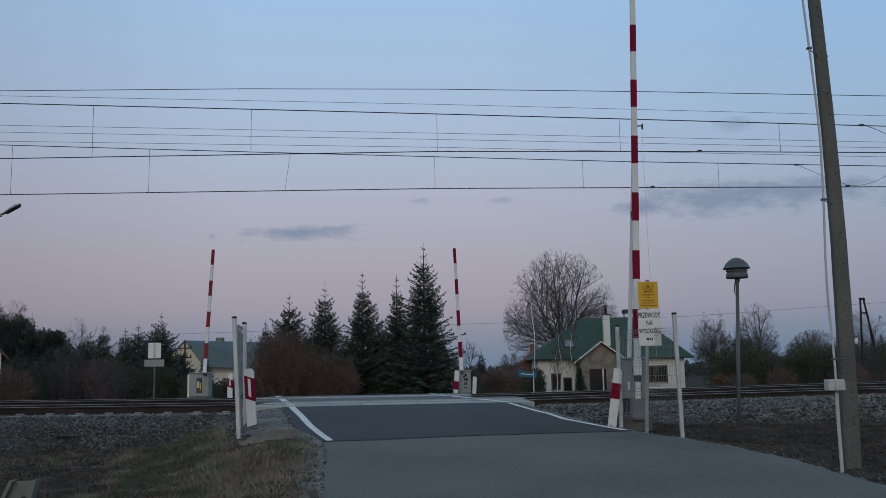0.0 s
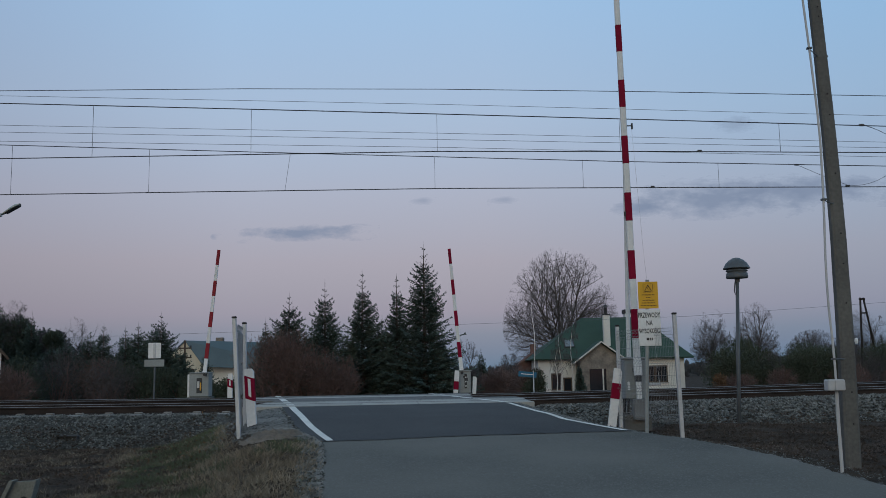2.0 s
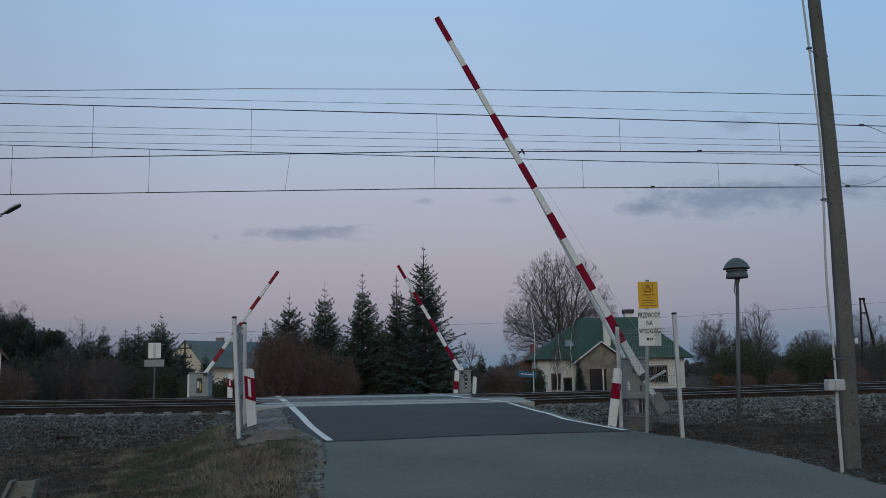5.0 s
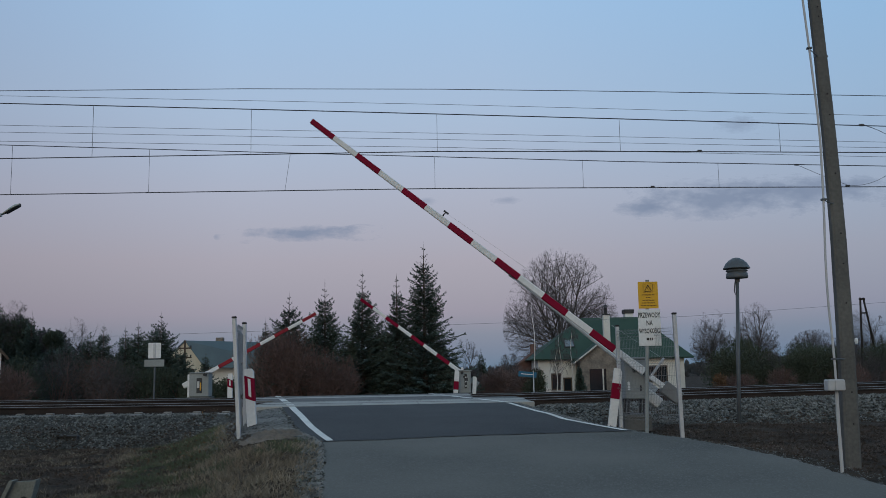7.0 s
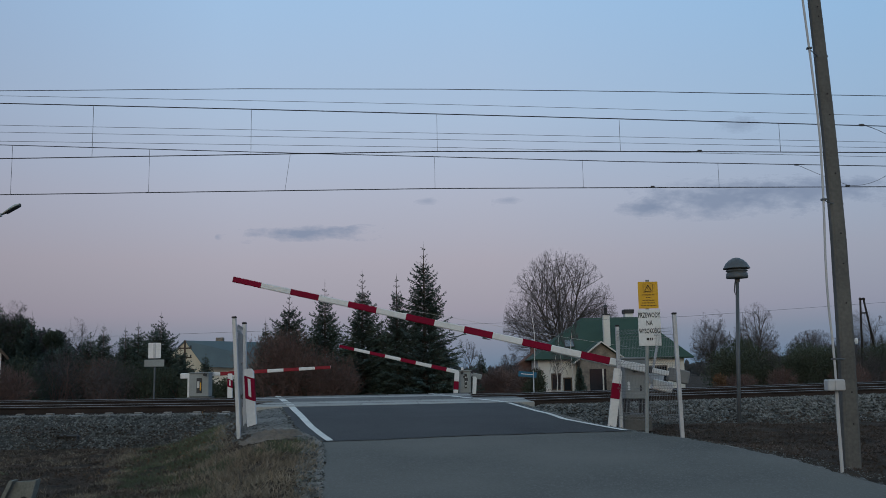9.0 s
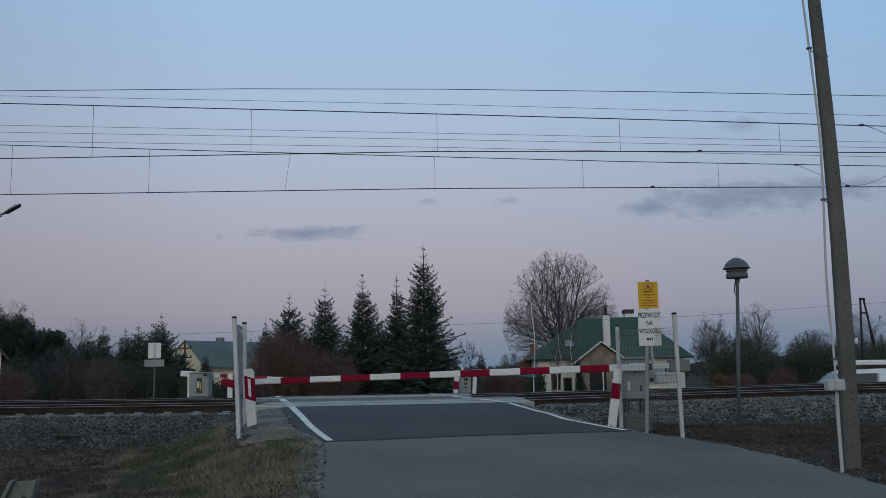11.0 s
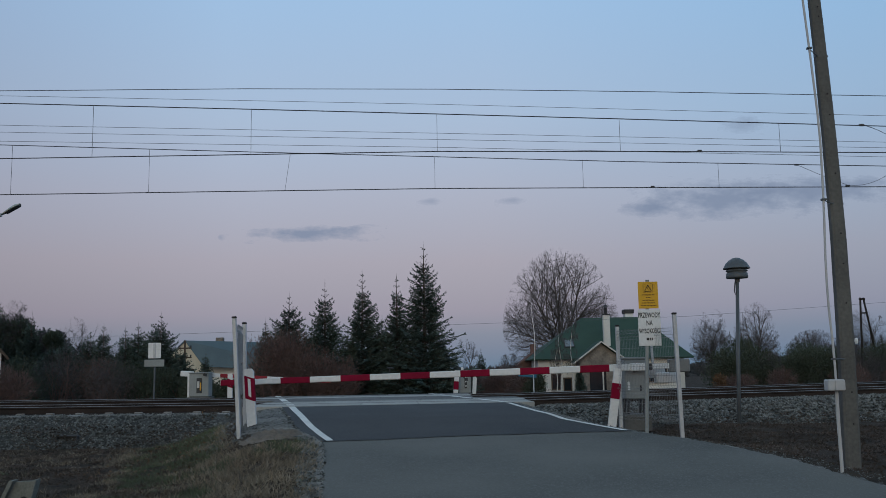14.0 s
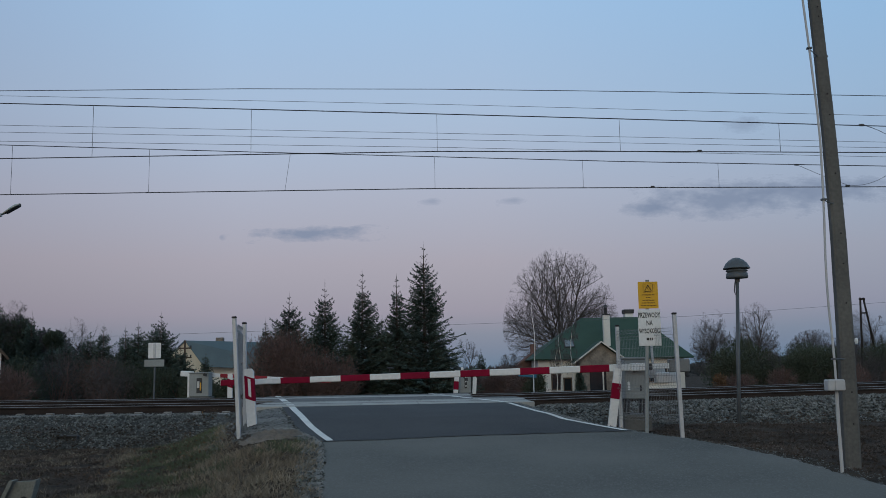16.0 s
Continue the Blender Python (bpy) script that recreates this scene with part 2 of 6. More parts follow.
# ---------------------------------------------------------------- mesh building
class Shape:
    """Collects vertices and faces for one mesh."""

    def __init__(self):
        self.v, self.f = [], []

    def tube(self, p, q, r0, r1=None, n=6, caps=True):
        r1 = r0 if r1 is None else r1
        p, q = Vector(p), Vector(q)
        d = (q - p).normalized() if (q - p).length > 1e-6 else Vector((0, 0, 1))
        a = d.orthogonal().normalized()
        b = d.cross(a)
        k = len(self.v)
        for c, r in ((p, r0), (q, r1)):
            for i in range(n):
                t = 2 * math.pi * i / n
                self.v.append(c + (a * math.cos(t) + b * math.sin(t)) * r)
        for i in range(n):
            j = (i + 1) % n
            self.f.append((k + i, k + j, k + n + j, k + n + i))
        if caps and n > 3:
            self.f.append(tuple(k + n - 1 - i for i in range(n)))
            self.f.append(tuple(k + n + i for i in range(n)))
        return self

    def box(self, x0, x1, y0, y1, z0, z1, m=None, cut=0.0):
        """A box with its twelve edges cut off by `cut`."""
        bm = bmesh.new()
        bmesh.ops.create_cube(bm, size=1.0)
        for v in bm.verts:
            v.co = ((x0 + x1) / 2 + v.co.x * (x1 - x0), (y0 + y1) / 2 + v.co.y * (y1 - y0), (z0 + z1) / 2 + v.co.z * (z1 - z0))
        if cut:
            bmesh.ops.bevel(bm, geom=bm.edges[:], offset=cut, segments=1, affect="EDGES")
        self.take(bm, m)
        return self

    def take(self, bm, m=None):
        k = len(self.v)
        bm.verts.index_update()
        self.v += [(m @ v.co) if m else v.co.copy() for v in bm.verts]
        self.f += [tuple(k + v.index for v in f.verts) for f in bm.faces]
        bm.free()
        return self

    def prism(self, outline, y0, y1, m=None):
        """An outline in x and z, drawn out from y0 to y1."""
        k, n = len(self.v), len(outline)
        for y in (y0, y1):
            for x, z in outline:
                p = Vector((x, y, z))
                self.v.append(m @ p if m else p)
        self.f.append(tuple(k + i for i in range(n)))
        self.f.append(tuple(k + 2 * n - 1 - i for i in range(n)))
        for i in range(n):
            j = (i + 1) % n
            self.f.append((k + j, k + i, k + n + i, k + n + j))
        return self

    def lathe(self, profile, n=20, at=(0, 0, 0)):
        k = len(self.v)
        for r, z in profile:
            for i in range(n):
                t = 2 * math.pi * i / n
                self.v.append(Vector((at[0] + r * math.cos(t), at[1] + r * math.sin(t), at[2] + z)))
        for s in range(len(profile) - 1):
            for i in range(n):
                j = (i + 1) % n
                self.f.append((k + s * n + i, k + s * n + j, k + (s + 1) * n + j, k + (s + 1) * n + i))
        return self

    def blade(self, p, d, up, length, width):
        """A slim leaf: one bent diamond of two triangles."""
        p, d = Vector(p), Vector(d)
        side = d.cross(Vector(up))
        side = side.normalized() * width * 0.5 if side.length > 1e-6 else Vector((width * 0.5, 0, 0))
        k = len(self.v)
        mid = p + d * length * 0.45
        self.v += [p, mid + side, p + d * length, mid - side]
        self.f.append((k, k + 1, k + 2, k + 3))
        return self

    def line(self, points, radii, n=6):
        """One bent tube through the points."""
        k0 = len(self.v)
        pts = [Vector(p) for p in points]
        for i, p in enumerate(pts):
            d = (pts[min(i + 1, len(pts) - 1)] - pts[max(i - 1, 0)]).normalized()
            a = d.orthogonal().normalized()
            b = d.cross(a)
            r = radii[i] if isinstance(radii, (list, tuple)) else radii
            for q in range(n):
                t = 2 * math.pi * q / n
                self.v.append(p + (a * math.cos(t) + b * math.sin(t)) * r)
        for i in range(len(pts) - 1):
            for q in range(n):
                j = (q + 1) % n
                self.f.append((k0 + i * n + q, k0 + i * n + j, k0 + (i + 1) * n + j, k0 + (i + 1) * n + q))
        return self

    def mesh(self, name, smooth=False):
        me = bpy.data.meshes.new(name)
        me.from_pydata([tuple(v) for v in self.v], [], self.f)
        me.update()
        if smooth:
            me.polygons.foreach_set("use_smooth", [True] * len(me.polygons))
        return me


def part(name, shape, material, parent=None, label="", smooth=False):
    """Links a shape (or a finished mesh) as one mesh object under a thing or a part."""
    me = shape.mesh(name, smooth) if isinstance(shape, Shape) else shape
    if not me.materials:
        me.materials.append(material)
    ob = new(name, me)
    if parent:
        ob.parent = parent
    return tagged(ob, label)


def thing(name, m, label, category, group="", kind=""):
    ob = new(name)
    ob.matrix_basis = m
    return tagged(ob, label, category, group, kind)


def structure(name, shape, material, label="", category="", smooth=False):
    return tagged(part(name, shape, material, None, "", smooth), label, category, "", "structure")


def rot_between(d):
    return Vector(d).to_track_quat("Z", "Y").to_matrix().to_4x4()


def cable(name, points, r, material, parent, label=""):
    """A thin hanging wire through the points."""
    s = Shape()
    s.line(points, r, 4)
    return part(name, s, material, parent, label)


def smooth01(t):
    t = min(1.0, max(0.0, t))
    return t * t * (3 - 2 * t)


# ---------------------------------------------------------------- terrain
SKEW = 0.05                                    # the tracks recede this much per metre to the east
ROAD_Z = ([-60, 0, 6, 9, 12.8, 15.3, 18.3, 19.0, 26.6, 28.5, 33, 40, 46], [-0.5, -0.1, 0.02, 0.15, 0.43, 0.62, 0.72, 0.735, 0.735, 0.68, 0.2, -0.5, -0.55])
ROAD_L = ([-60, 6, 9.08, 9.66, 10.66, 11.86, 12.75, 13.6, 14.65, 16.37, 18.5, 20.4, 26, 33, 41], [-1.1, -1.15, -1.19, -1.27, -1.42, -1.55, -1.72, -2.08, -2.42, -2.81, -3.28, -3.75, -5.2, -7, -9])
ROAD_R = ([-60, 0, 7, 9.18, 9.91, 10.75, 11.7, 12.53, 13.1, 13.35, 14.0, 14.67, 16.1, 17.3, 18.6, 20.4, 26, 33, 41], [6, 5.2, 4.6, 4.29, 4.13, 3.97, 3.62, 3.2, 2.76, 2.62, 2.26, 1.94, 1.66, 1.48, 1.32, 1.1, 0.1, -2, -4])


def road_z(y):
    return float(np.interp(y, *ROAD_Z))


def road_l(y):
    return float(np.interp(y, *ROAD_L))


def road_r(y):
    return float(np.interp(y, *ROAD_R))


def ground_z(x, y):
    yt = y - SKEW * x
    if yt < 24:
        side = 0.0 if x < 0 else 0.2
        side += (0.0 if yt < 14 else 0.06 * smooth01((yt - 14) / 4))
    else:
        side = 0.1 - 0.6 * smooth01((yt - 28) / 9)
    side += 0.05 * noise.noise((x * 0.5, y * 0.5, 0)) + 0.03 * noise.noise((x * 1.9, y * 1.9, 5))
    lo, hi = road_l(y), road_r(y)
    d = max(lo - x, x - hi, 0)
    if y < 48:
        wide = 2.6 if x < 0 else 1.3
        k = smooth01(d / wide)
        side = (road_z(y) - 0.03) * (1 - k) + side * k
        if x < lo and 9 < y < 18:
            side += 0.10 * math.exp(-((d - 0.7) / 0.6) ** 2) * smooth01((y - 9) / 3) * smooth01((18 - y) / 3)
        if d == 0:
            side = road_z(y) - 0.06
    if 39 < y < 48:
        k = smooth01(min((y - 39) / 2, (48 - y) / 2, 1))
        side = side * (1 - k) - 0.58 * k
    return side


def axis(stops):
    out = []
    for a, b, step in stops:
        n = max(1, int(round((b - a) / step)))
        out += [a + (b - a) * i / n for i in range(n)]
    return out + [stops[-1][1]]


GX = axis([(-2500, -300, 550), (-300, -60, 40), (-60, -16, 4), (-16, -7, 0.6), (-7, 8, 0.25), (8, 18, 0.6), (18, 60, 4), (60, 300, 40), (300, 2500, 550)])
GY = axis([(-300, -20, 40), (-20, 4, 4), (4, 20, 0.25), (20, 50, 1.0), (50, 130, 8), (130, 400, 45), (400, 3000, 520)])


def build_ground():
    s = Shape()
    for y in GY:
        for x in GX:
            s.v.append(Vector((x, y, ground_z(x, y))))
    w = len(GX)
    for j in range(len(GY) - 1):
        for i in range(w - 1):
            s.f.append((j * w + i, j * w + i + 1, (j + 1) * w + i + 1, (j + 1) * w + i))
    structure("ground", s, SOIL, "dark bare soil and withered verge beside the road", "ground", True)


def strip(rows, lo, hi, z, cols=14, wob=0.0):
    s = Shape()
    for y in rows:
        a, b = lo(y), hi(y)
        a += wob * noise.noise((0, y * 2.3, 3)) + wob * 0.9 * noise.noise((0, y * 9, 8))
        b += wob * noise.noise((4, y * 2.1, 3))
        for i in range(cols + 1):
            x = a + (b - a) * i / cols
            s.v.append(Vector((x, y, z(x, y))))
    w = cols + 1
    for j in range(len(rows) - 1):
        for i in range(cols):
            s.f.append((j * w + i, j * w + i + 1, (j + 1) * w + i + 1, (j + 1) * w + i))
    return s


def build_roads():
    old = strip(axis([(-60, 4, 4), (4, 19.0, 0.07)]), road_l, road_r, lambda x, y: road_z(y) + 0.004, wob=0.045)
    structure("road", old, OLD_ASPHALT, "worn grey asphalt road climbing to the rails", "road")
    y0 = lambda u: float(np.interp(u, [0, 0.2, 0.4, 0.72, 1], [12.74, 12.86, 13.02, 13.17, 13.25])) + 0.05 * noise.noise((u * 9, 3, 0)) + 0.03 * noise.noise((u * 31, 7, 0))
    s = Shape()
    rows = 24
    for j in range(rows + 1):
        for i in range(57):
            u = i / 56
            y = y0(u) + (18.35 + SKEW * (-3.2 + 5 * u) - y0(u)) * j / rows
            lo, hi = road_l(y) + 0.0, road_r(y)
            s.v.append(Vector((lo + (hi - lo) * u, y, road_z(y) + 0.012)))
    for j in range(rows):
        for i in range(56):
            k = j * 57 + i
            s.f.append((k, k + 1, k + 58, k + 57))
    structure("road_patch", s, NEW_ASPHALT, "fresh dark asphalt ramp before the rails", "road")
    far = strip(axis([(26.9, 41, 0.6)]), road_l, road_r, lambda x, y: road_z(y) + 0.004)
    structure("road_far", far, OLD_ASPHALT, "asphalt road running down beyond the rails", "road")
    street = Shape()
    street.box(-400, 420, 41, 46, -0.9, -0.545)
    structure("street", street, OLD_ASPHALT, "asphalt street running along the railway", "road")
    # painted edge lines
    for side, pts in (("w", [(-1.60, 12.78), (-1.808, 13.404), (-2.077, 14.269), (-2.315, 15.15), (-2.56, 16.194), (-2.86, 17.45), (-3.02, 18.15)]),
                      ("e", [(2.56, 13.30), (2.19, 13.99), (1.86, 14.67), (1.56, 16.09), (1.37, 17.31), (1.24, 18.2)])):
        s = Shape()
        fine = []
        for (xa, ya), (xb, yb) in zip(pts, pts[1:]):
            fine += [(xa + (xb - xa) * i / 6, ya + (yb - ya) * i / 6) for i in range(6)]
        fine.append(pts[-1])
        for x, y in fine:
            hw = float(np.interp(y, [12.8, 15.0, 19.0], [0.052, 0.055, 0.072])) if side == "w" else 0.046
            s.v += [Vector((x - hw, y, road_z(y) + 0.018)), Vector((x + hw, y, road_z(y) + 0.018))]
        for i in range(len(fine) - 1):
            s.f.append((2 * i, 2 * i + 1, 2 * i + 3, 2 * i + 2))
        structure("road_line", s, LINE, "white painted edge line on the asphalt", "road marking")
    for xa, ya, xb, yb in ((-3.08, 18.45, -4.85, 26.7), (1.20, 18.45, -0.45, 26.7)):
        s = Shape()
        for i in range(24):
            x, y = xa + (xb - xa) * i / 23, ya + (yb - ya) * i / 23
            s.v += [Vector((x - 0.08, y, 0.7445)), Vector((x + 0.08, y, 0.7445))]
        gaps = [t + d for t in (20.4, 24.7) for d in (-0.755, 0.755)]
        for i in range(23):
            y = ya + (yb - ya) * (i + 0.5) / 23
            if min(abs(y - SKEW * (xa + (xb - xa) * i / 23) - g) for g in gaps) > 0.28:
                s.f.append((2 * i, 2 * i + 1, 2 * i + 3, 2 * i + 2))
        structure("road_line", s, LINE, "worn white edge line across the slabs", "road marking")


TRACK_Y = (20.4, 24.7)


def track_rise(x):
    """The line climbs gently away from the crossing on both sides."""
    return 0.0125 * min(max(0.0, x - 2.0), 24) + 0.006 * min(max(0.0, -x - 3.5), 24)


RAIL_TOP = 0.745


def build_tracks():
    # one bank of crushed stone under both tracks, broken by nothing but the crossing deck
    s = Shape()
    prof = [(17.0, -0.12), (17.5, 0.05), (18.1, 0.28), (18.7, 0.45), (19.02, 0.545), (19.6, 0.56), (22.5, 0.54), (25.6, 0.55), (26.5, 0.50), (27.3, 0.3), (28.6, -0.2)]
    xs = axis([(-160, -14, 8), (-14, 14, 0.35), (14, 160, 8)])
    for x in xs:
        for y, z in prof:
            k = 0.05 if 17.2 < y < 27.5 else 0.0
            s.v.append(Vector((x, y + SKEW * x + k * noise.noise((x * 2, y * 3, 1)), z + (track_rise(x) + (0.04 if x > 2 else 0)) * smooth01((y - 17) / 1.6) + k * noise.noise((x * 2.7, y * 2, 7)))))
    w = len(prof)
    for j in range(len(xs) - 1):
        for i in range(w - 1):
            s.f.append((j * w + i, j * w + i + 1, (j + 1) * w + i + 1, (j + 1) * w + i)[::-1])
    structure("ballast_bed", s, BALLAST, "bank of grey crushed stone under the tracks", "ballast", True)
    turn = Matrix.Rotation(math.atan(SKEW), 4, "Z")
    for yc in TRACK_Y:
        track = thing("railway_track", Matrix.Translation((0, yc, 0)) @ turn, "rusty steel rails on concrete sleepers in crushed stone", "railway track", "double track")
        for dy in (-0.755, 0.755):
            rail = Shape()
            out = [(-0.075, 0), (0.075, 0), (0.075, 0.012), (0.012, 0.03), (0.012, 0.13), (0.036, 0.14), (0.036, 0.166), (-0.036, 0.166), (-0.036, 0.14), (-0.012, 0.13), (-0.012, 0.03), (-0.075, 0.012)]
            xs2 = axis([(-160, -16, 24), (-16, 18, 1.0), (18, 160, 20)])
            for x in xs2:
                rail.v += [Vector((x, p_ + dy, q_ + RAIL_TOP - 0.172 + track_rise(x))) for p_, q_ in out]
            m_ = len(out)
            for i in range(len(xs2) - 1):
                rail.f += [(i * m_ + q, i * m_ + (q + 1) % m_, (i + 1) * m_ + (q + 1) % m_, (i + 1) * m_ + q) for q in range(m_)]
            r_ = part("rail", rail, RUST, track)
            head = Shape()
            for x in xs2:
                head.v += [Vector((x, dy + p_, RAIL_TOP + q_ + track_rise(x))) for p_, q_ in ((-0.034, -0.012), (-0.026, 0.0), (0.026, 0.0), (0.034, -0.012))]
            for i in range(len(xs2) - 1):
                head.f += [(i * 4 + q, i * 4 + q + 4, i * 4 + q + 5, i * 4 + q + 1) for q in range(3)]
            part("running_surface", head, STEEL, r_, "bright worn top of the rail")
        sl = Shape().box(-0.14, 0.14, -1.3, 1.3, 0.40, 0.585, cut=0.03)
        for dy in (-0.755, 0.755):
            sl.box(-0.08, 0.08, dy - 0.16, dy - 0.08, 0.585, 0.62, cut=0.01)
            sl.box(-0.08, 0.08, dy + 0.08, dy + 0.16, 0.585, 0.62, cut=0.01)
        me = sl.mesh("sleeper")
        for i in range(-32, 33):
            ob = part("sleeper", me, SLEEPER, track)
            ob.location = (i * 0.6 + 0.17, 0, track_rise(i * 0.6 + 0.17))
    # crossing deck of concrete slabs
    deck = thing("crossing_deck", turn.copy(), "pale concrete slabs laid between and beside the rails", "crossing deck")
    kind = {}
    for a, b in ((18.36, 19.57), (19.78, 20.40), (20.42, 21.04), (21.24, 22.5), (22.52, 23.86), (24.07, 24.69), (24.71, 25.33), (25.53, 26.8)):
        x0 = (-4.02 if b < 22.51 else -5.10) + SKEW * a
        n = 5
        for i in range(n):
            key = (round(b - a, 2), 21.2 < a < 23 or a > 25.5)
            if key not in kind:
                kind[key] = Shape().box(-0.5795, 0.5795, -(b - a) / 2, (b - a) / 2, -0.16, 0, cut=0.012).mesh("slab")
            dark = 21.2 < a < 23 or a > 25.5
            ob = part("slab", kind[key], TARRED if dark else CONCRETE, deck, "dark tar-stained slab" if dark else "")
            ob.location = (x0 + 0.58 + i * 1.16, (a + b) / 2, RAIL_TOP - 0.006)


def build_shoulders():
    wide = lambda y: 0.12 + 0.93 * smooth01((y - 13.3) / 0.9) + 0.10 * noise.noise((y * 4, 0, 0)) + 0.07 * noise.noise((y * 13, 3, 0))
    for lo, hi in ((lambda y: road_l(y) - wide(y), lambda y: road_l(y) + 0.02), (lambda y: road_r(y) - 0.02, lambda y: road_r(y) + max(0.6 * wide(y), 0.24 + 0.08 * noise.noise((y * 5, 1, 0))))):
        s = strip(axis([(7.0, 18.9, 0.06)]), lo, hi, lambda x, y: ground_z(x, y) + 0.028 + 0.018 * noise.noise((x * 9, y * 9, 2)) - 0.05 * smooth01((max(road_l(y) - x, x - road_r(y)) - 0.55 * wide(y)) / (0.45 * wide(y))), 10)
        structure("gravel_shoulder", s, GRAVEL, "grey gravel shoulder beside the asphalt", "gravel", True)


build_ground()
build_roads()
build_shoulders()
build_tracks()


# ---------------------------------------------------------------- barriers
def barrier_boom(parent, pivot, length, reach, red, rear, weight=None):
    """A boom along -x from its pivot, with red bands, rear strut and counterweight; turns about y."""
    arm = Shape()
    taper = [(0.0, 0.059), (0.4 * length, 0.054), (length, 0.045)]
    for (a, ha), (b, hb) in zip(taper, taper[1:]):
        k = len(arm.v)
        for x, h in ((a, ha), (b, hb)):
            for y, z in ((-0.03, -h + 0.012), (-0.018, -h), (0.018, -h), (0.03, -h + 0.012), (0.03, h - 0.012), (0.018, h), (-0.018, h), (-0.03, h - 0.012)):
                arm.v.append(Vector((-x, y, z)))
        for i in range(8):
            j = (i + 1) % 8
            arm.f.append((k + i, k + j, k + 8 + j, k + 8 + i))
        if b == length:
            arm.f.append(tuple(k + 8 + i for i in range(8)))
    boom = part("boom", arm, WHITE, parent, "white boom with red bands")
    boom.location = pivot
    x = length
    while x > 0.6:
        lo = x - 0.497
        h = float(np.interp(x - 0.25, [0.0, 0.4 * length, length], [0.0605, 0.0555, 0.0467]))
        band = Shape().box(-x - 0.001, -lo, -0.0335, 0.0335, -h, h, cut=0.009)
        part("red_band", band, red, boom, "red reflective band")
        x -= 0.994
    arm2 = Shape().box(-0.12, 0.14, -0.045, 0.045, -0.066, 0.066, cut=0.012).box(0.23, 0.54, -0.03, 0.03, -0.042, 0.042, cut=0.008)
    part("clamp", Shape().box(0.13, 0.24, -0.05, 0.05, -0.052, 0.052, cut=0.012), DARK, boom, "dark cast clamp")
    part("counter_arm", arm2, WHITE, boom, "white counterweight arm")
    w = Shape().box(0.52, 0.52 + reach, -0.06, 0.10, -0.11, 0.11, cut=0.015) if rear else Shape().box(0.34, 0.34 + reach, -0.06, 0.08, -0.085, 0.085, cut=0.015)
    part("counterweight", w, weight or (CAST if rear else WHITE), boom, "steel counterweight")
    if rear:
        st = Shape()
        st.tube((0.1, 0.62, -0.02), (-4.0, 0.05, 0.0), 0.042, 0.026, n=8)
        part("rear_strut", st, WHITE, boom, "plain white strut tapering to the boom")
        cw = Shape().box(0.42, 0.76, 0.5, 0.72, -0.29, -0.11, cut=0.015)
        for i in range(4):
            cw.box(0.47 + i * 0.07, 0.50 + i * 0.07, 0.49, 0.50, -0.28, -0.12)
        part("rear_counterweight", cw, WHITE, boom, "white ribbed counterweight")
        part("counter_arm", Shape().box(0.0, 0.6, 0.6, 0.64, -0.2, 0.0, cut=0.01), GALV, boom)
        part("hook", Shape().tube((-4.12, 0, 0.05), (-4.12, 0, 0.14), 0.012).tube((-4.16, 0, 0.14), (-4.06, 0, 0.14), 0.016), DARK, boom)
        cable("stay_wire", [(0, 0, 0), (2.32, 0.1, 0.11), (4.42, 0.2, 0.27)], 0.0024, GALV, boom)
        part("stay_post", Shape().box(0.28, 0.32, 0.18, 0.22, 0.0, 0.42, cut=0.006), GALV, boom)
        plate = Shape()
        plate.prism([(-2.62, -0.05), (-2.47, -0.08), (-2.62, -0.09)], -0.036, -0.034)
        part("type_plate", plate, DARK, boom)
    return boom


def drive_cabinet(parent, x0, x1, y0, y1, z0, z1, pivot, low=0.03):
    for x in (x0 + 0.05, x1 - 0.05):
        for y in (y0 + 0.05, y1 - 0.05):
            part("leg", Shape().box(x - 0.025, x + 0.025, y - 0.025, y + 0.025, z0 - 0.1, z0 + low, cut=0.005), DARK, parent)
    body = Shape().box(x0, x1, y0, y1, z0 + low, z1, cut=0.02)
    cab = part("cabinet", body, GREY_BOX, parent, "grey steel drive cabinet")
    xm = (x0 + x1) / 2
    part("door", Shape().box(x0 + 0.04, x1 - 0.04, y0 - 0.012, y0 - 0.002, z0 + max(low + 0.05, 0.16), z1 - 0.08, cut=0.005), GREY_BOX, cab)
    part("latch", Shape().box(xm + 0.06, xm + 0.09, y0 - 0.03, y0 - 0.012, z0 + 0.4, z0 + 0.5, cut=0.005), DARK, cab)
    part("vent", Shape().box(xm - 0.05, xm + 0.03, y0 - 0.018, y0 - 0.012, z1 - 0.22, z1 - 0.14, cut=0.003), DARK, cab)
    part("hood", Shape().box(x0 - 0.02, x1 + 0.02, y0 - 0.03, y1 + 0.02, z1, z1 + 0.035, cut=0.012), GREY_BOX, cab)
    part("foot", Shape().box(x0 - 0.05, x1 + 0.05, y0 - 0.05, y1 + 0.05, z0 - 0.25, z0 + 0.02, cut=0.01), POLE_CONC, parent, "concrete footing")
    part("axle", Shape().tube((pivot[0], y0 - 0.09, pivot[2]), (pivot[0], y1 + 0.12, pivot[2]), 0.045, n=12), DARK, parent)


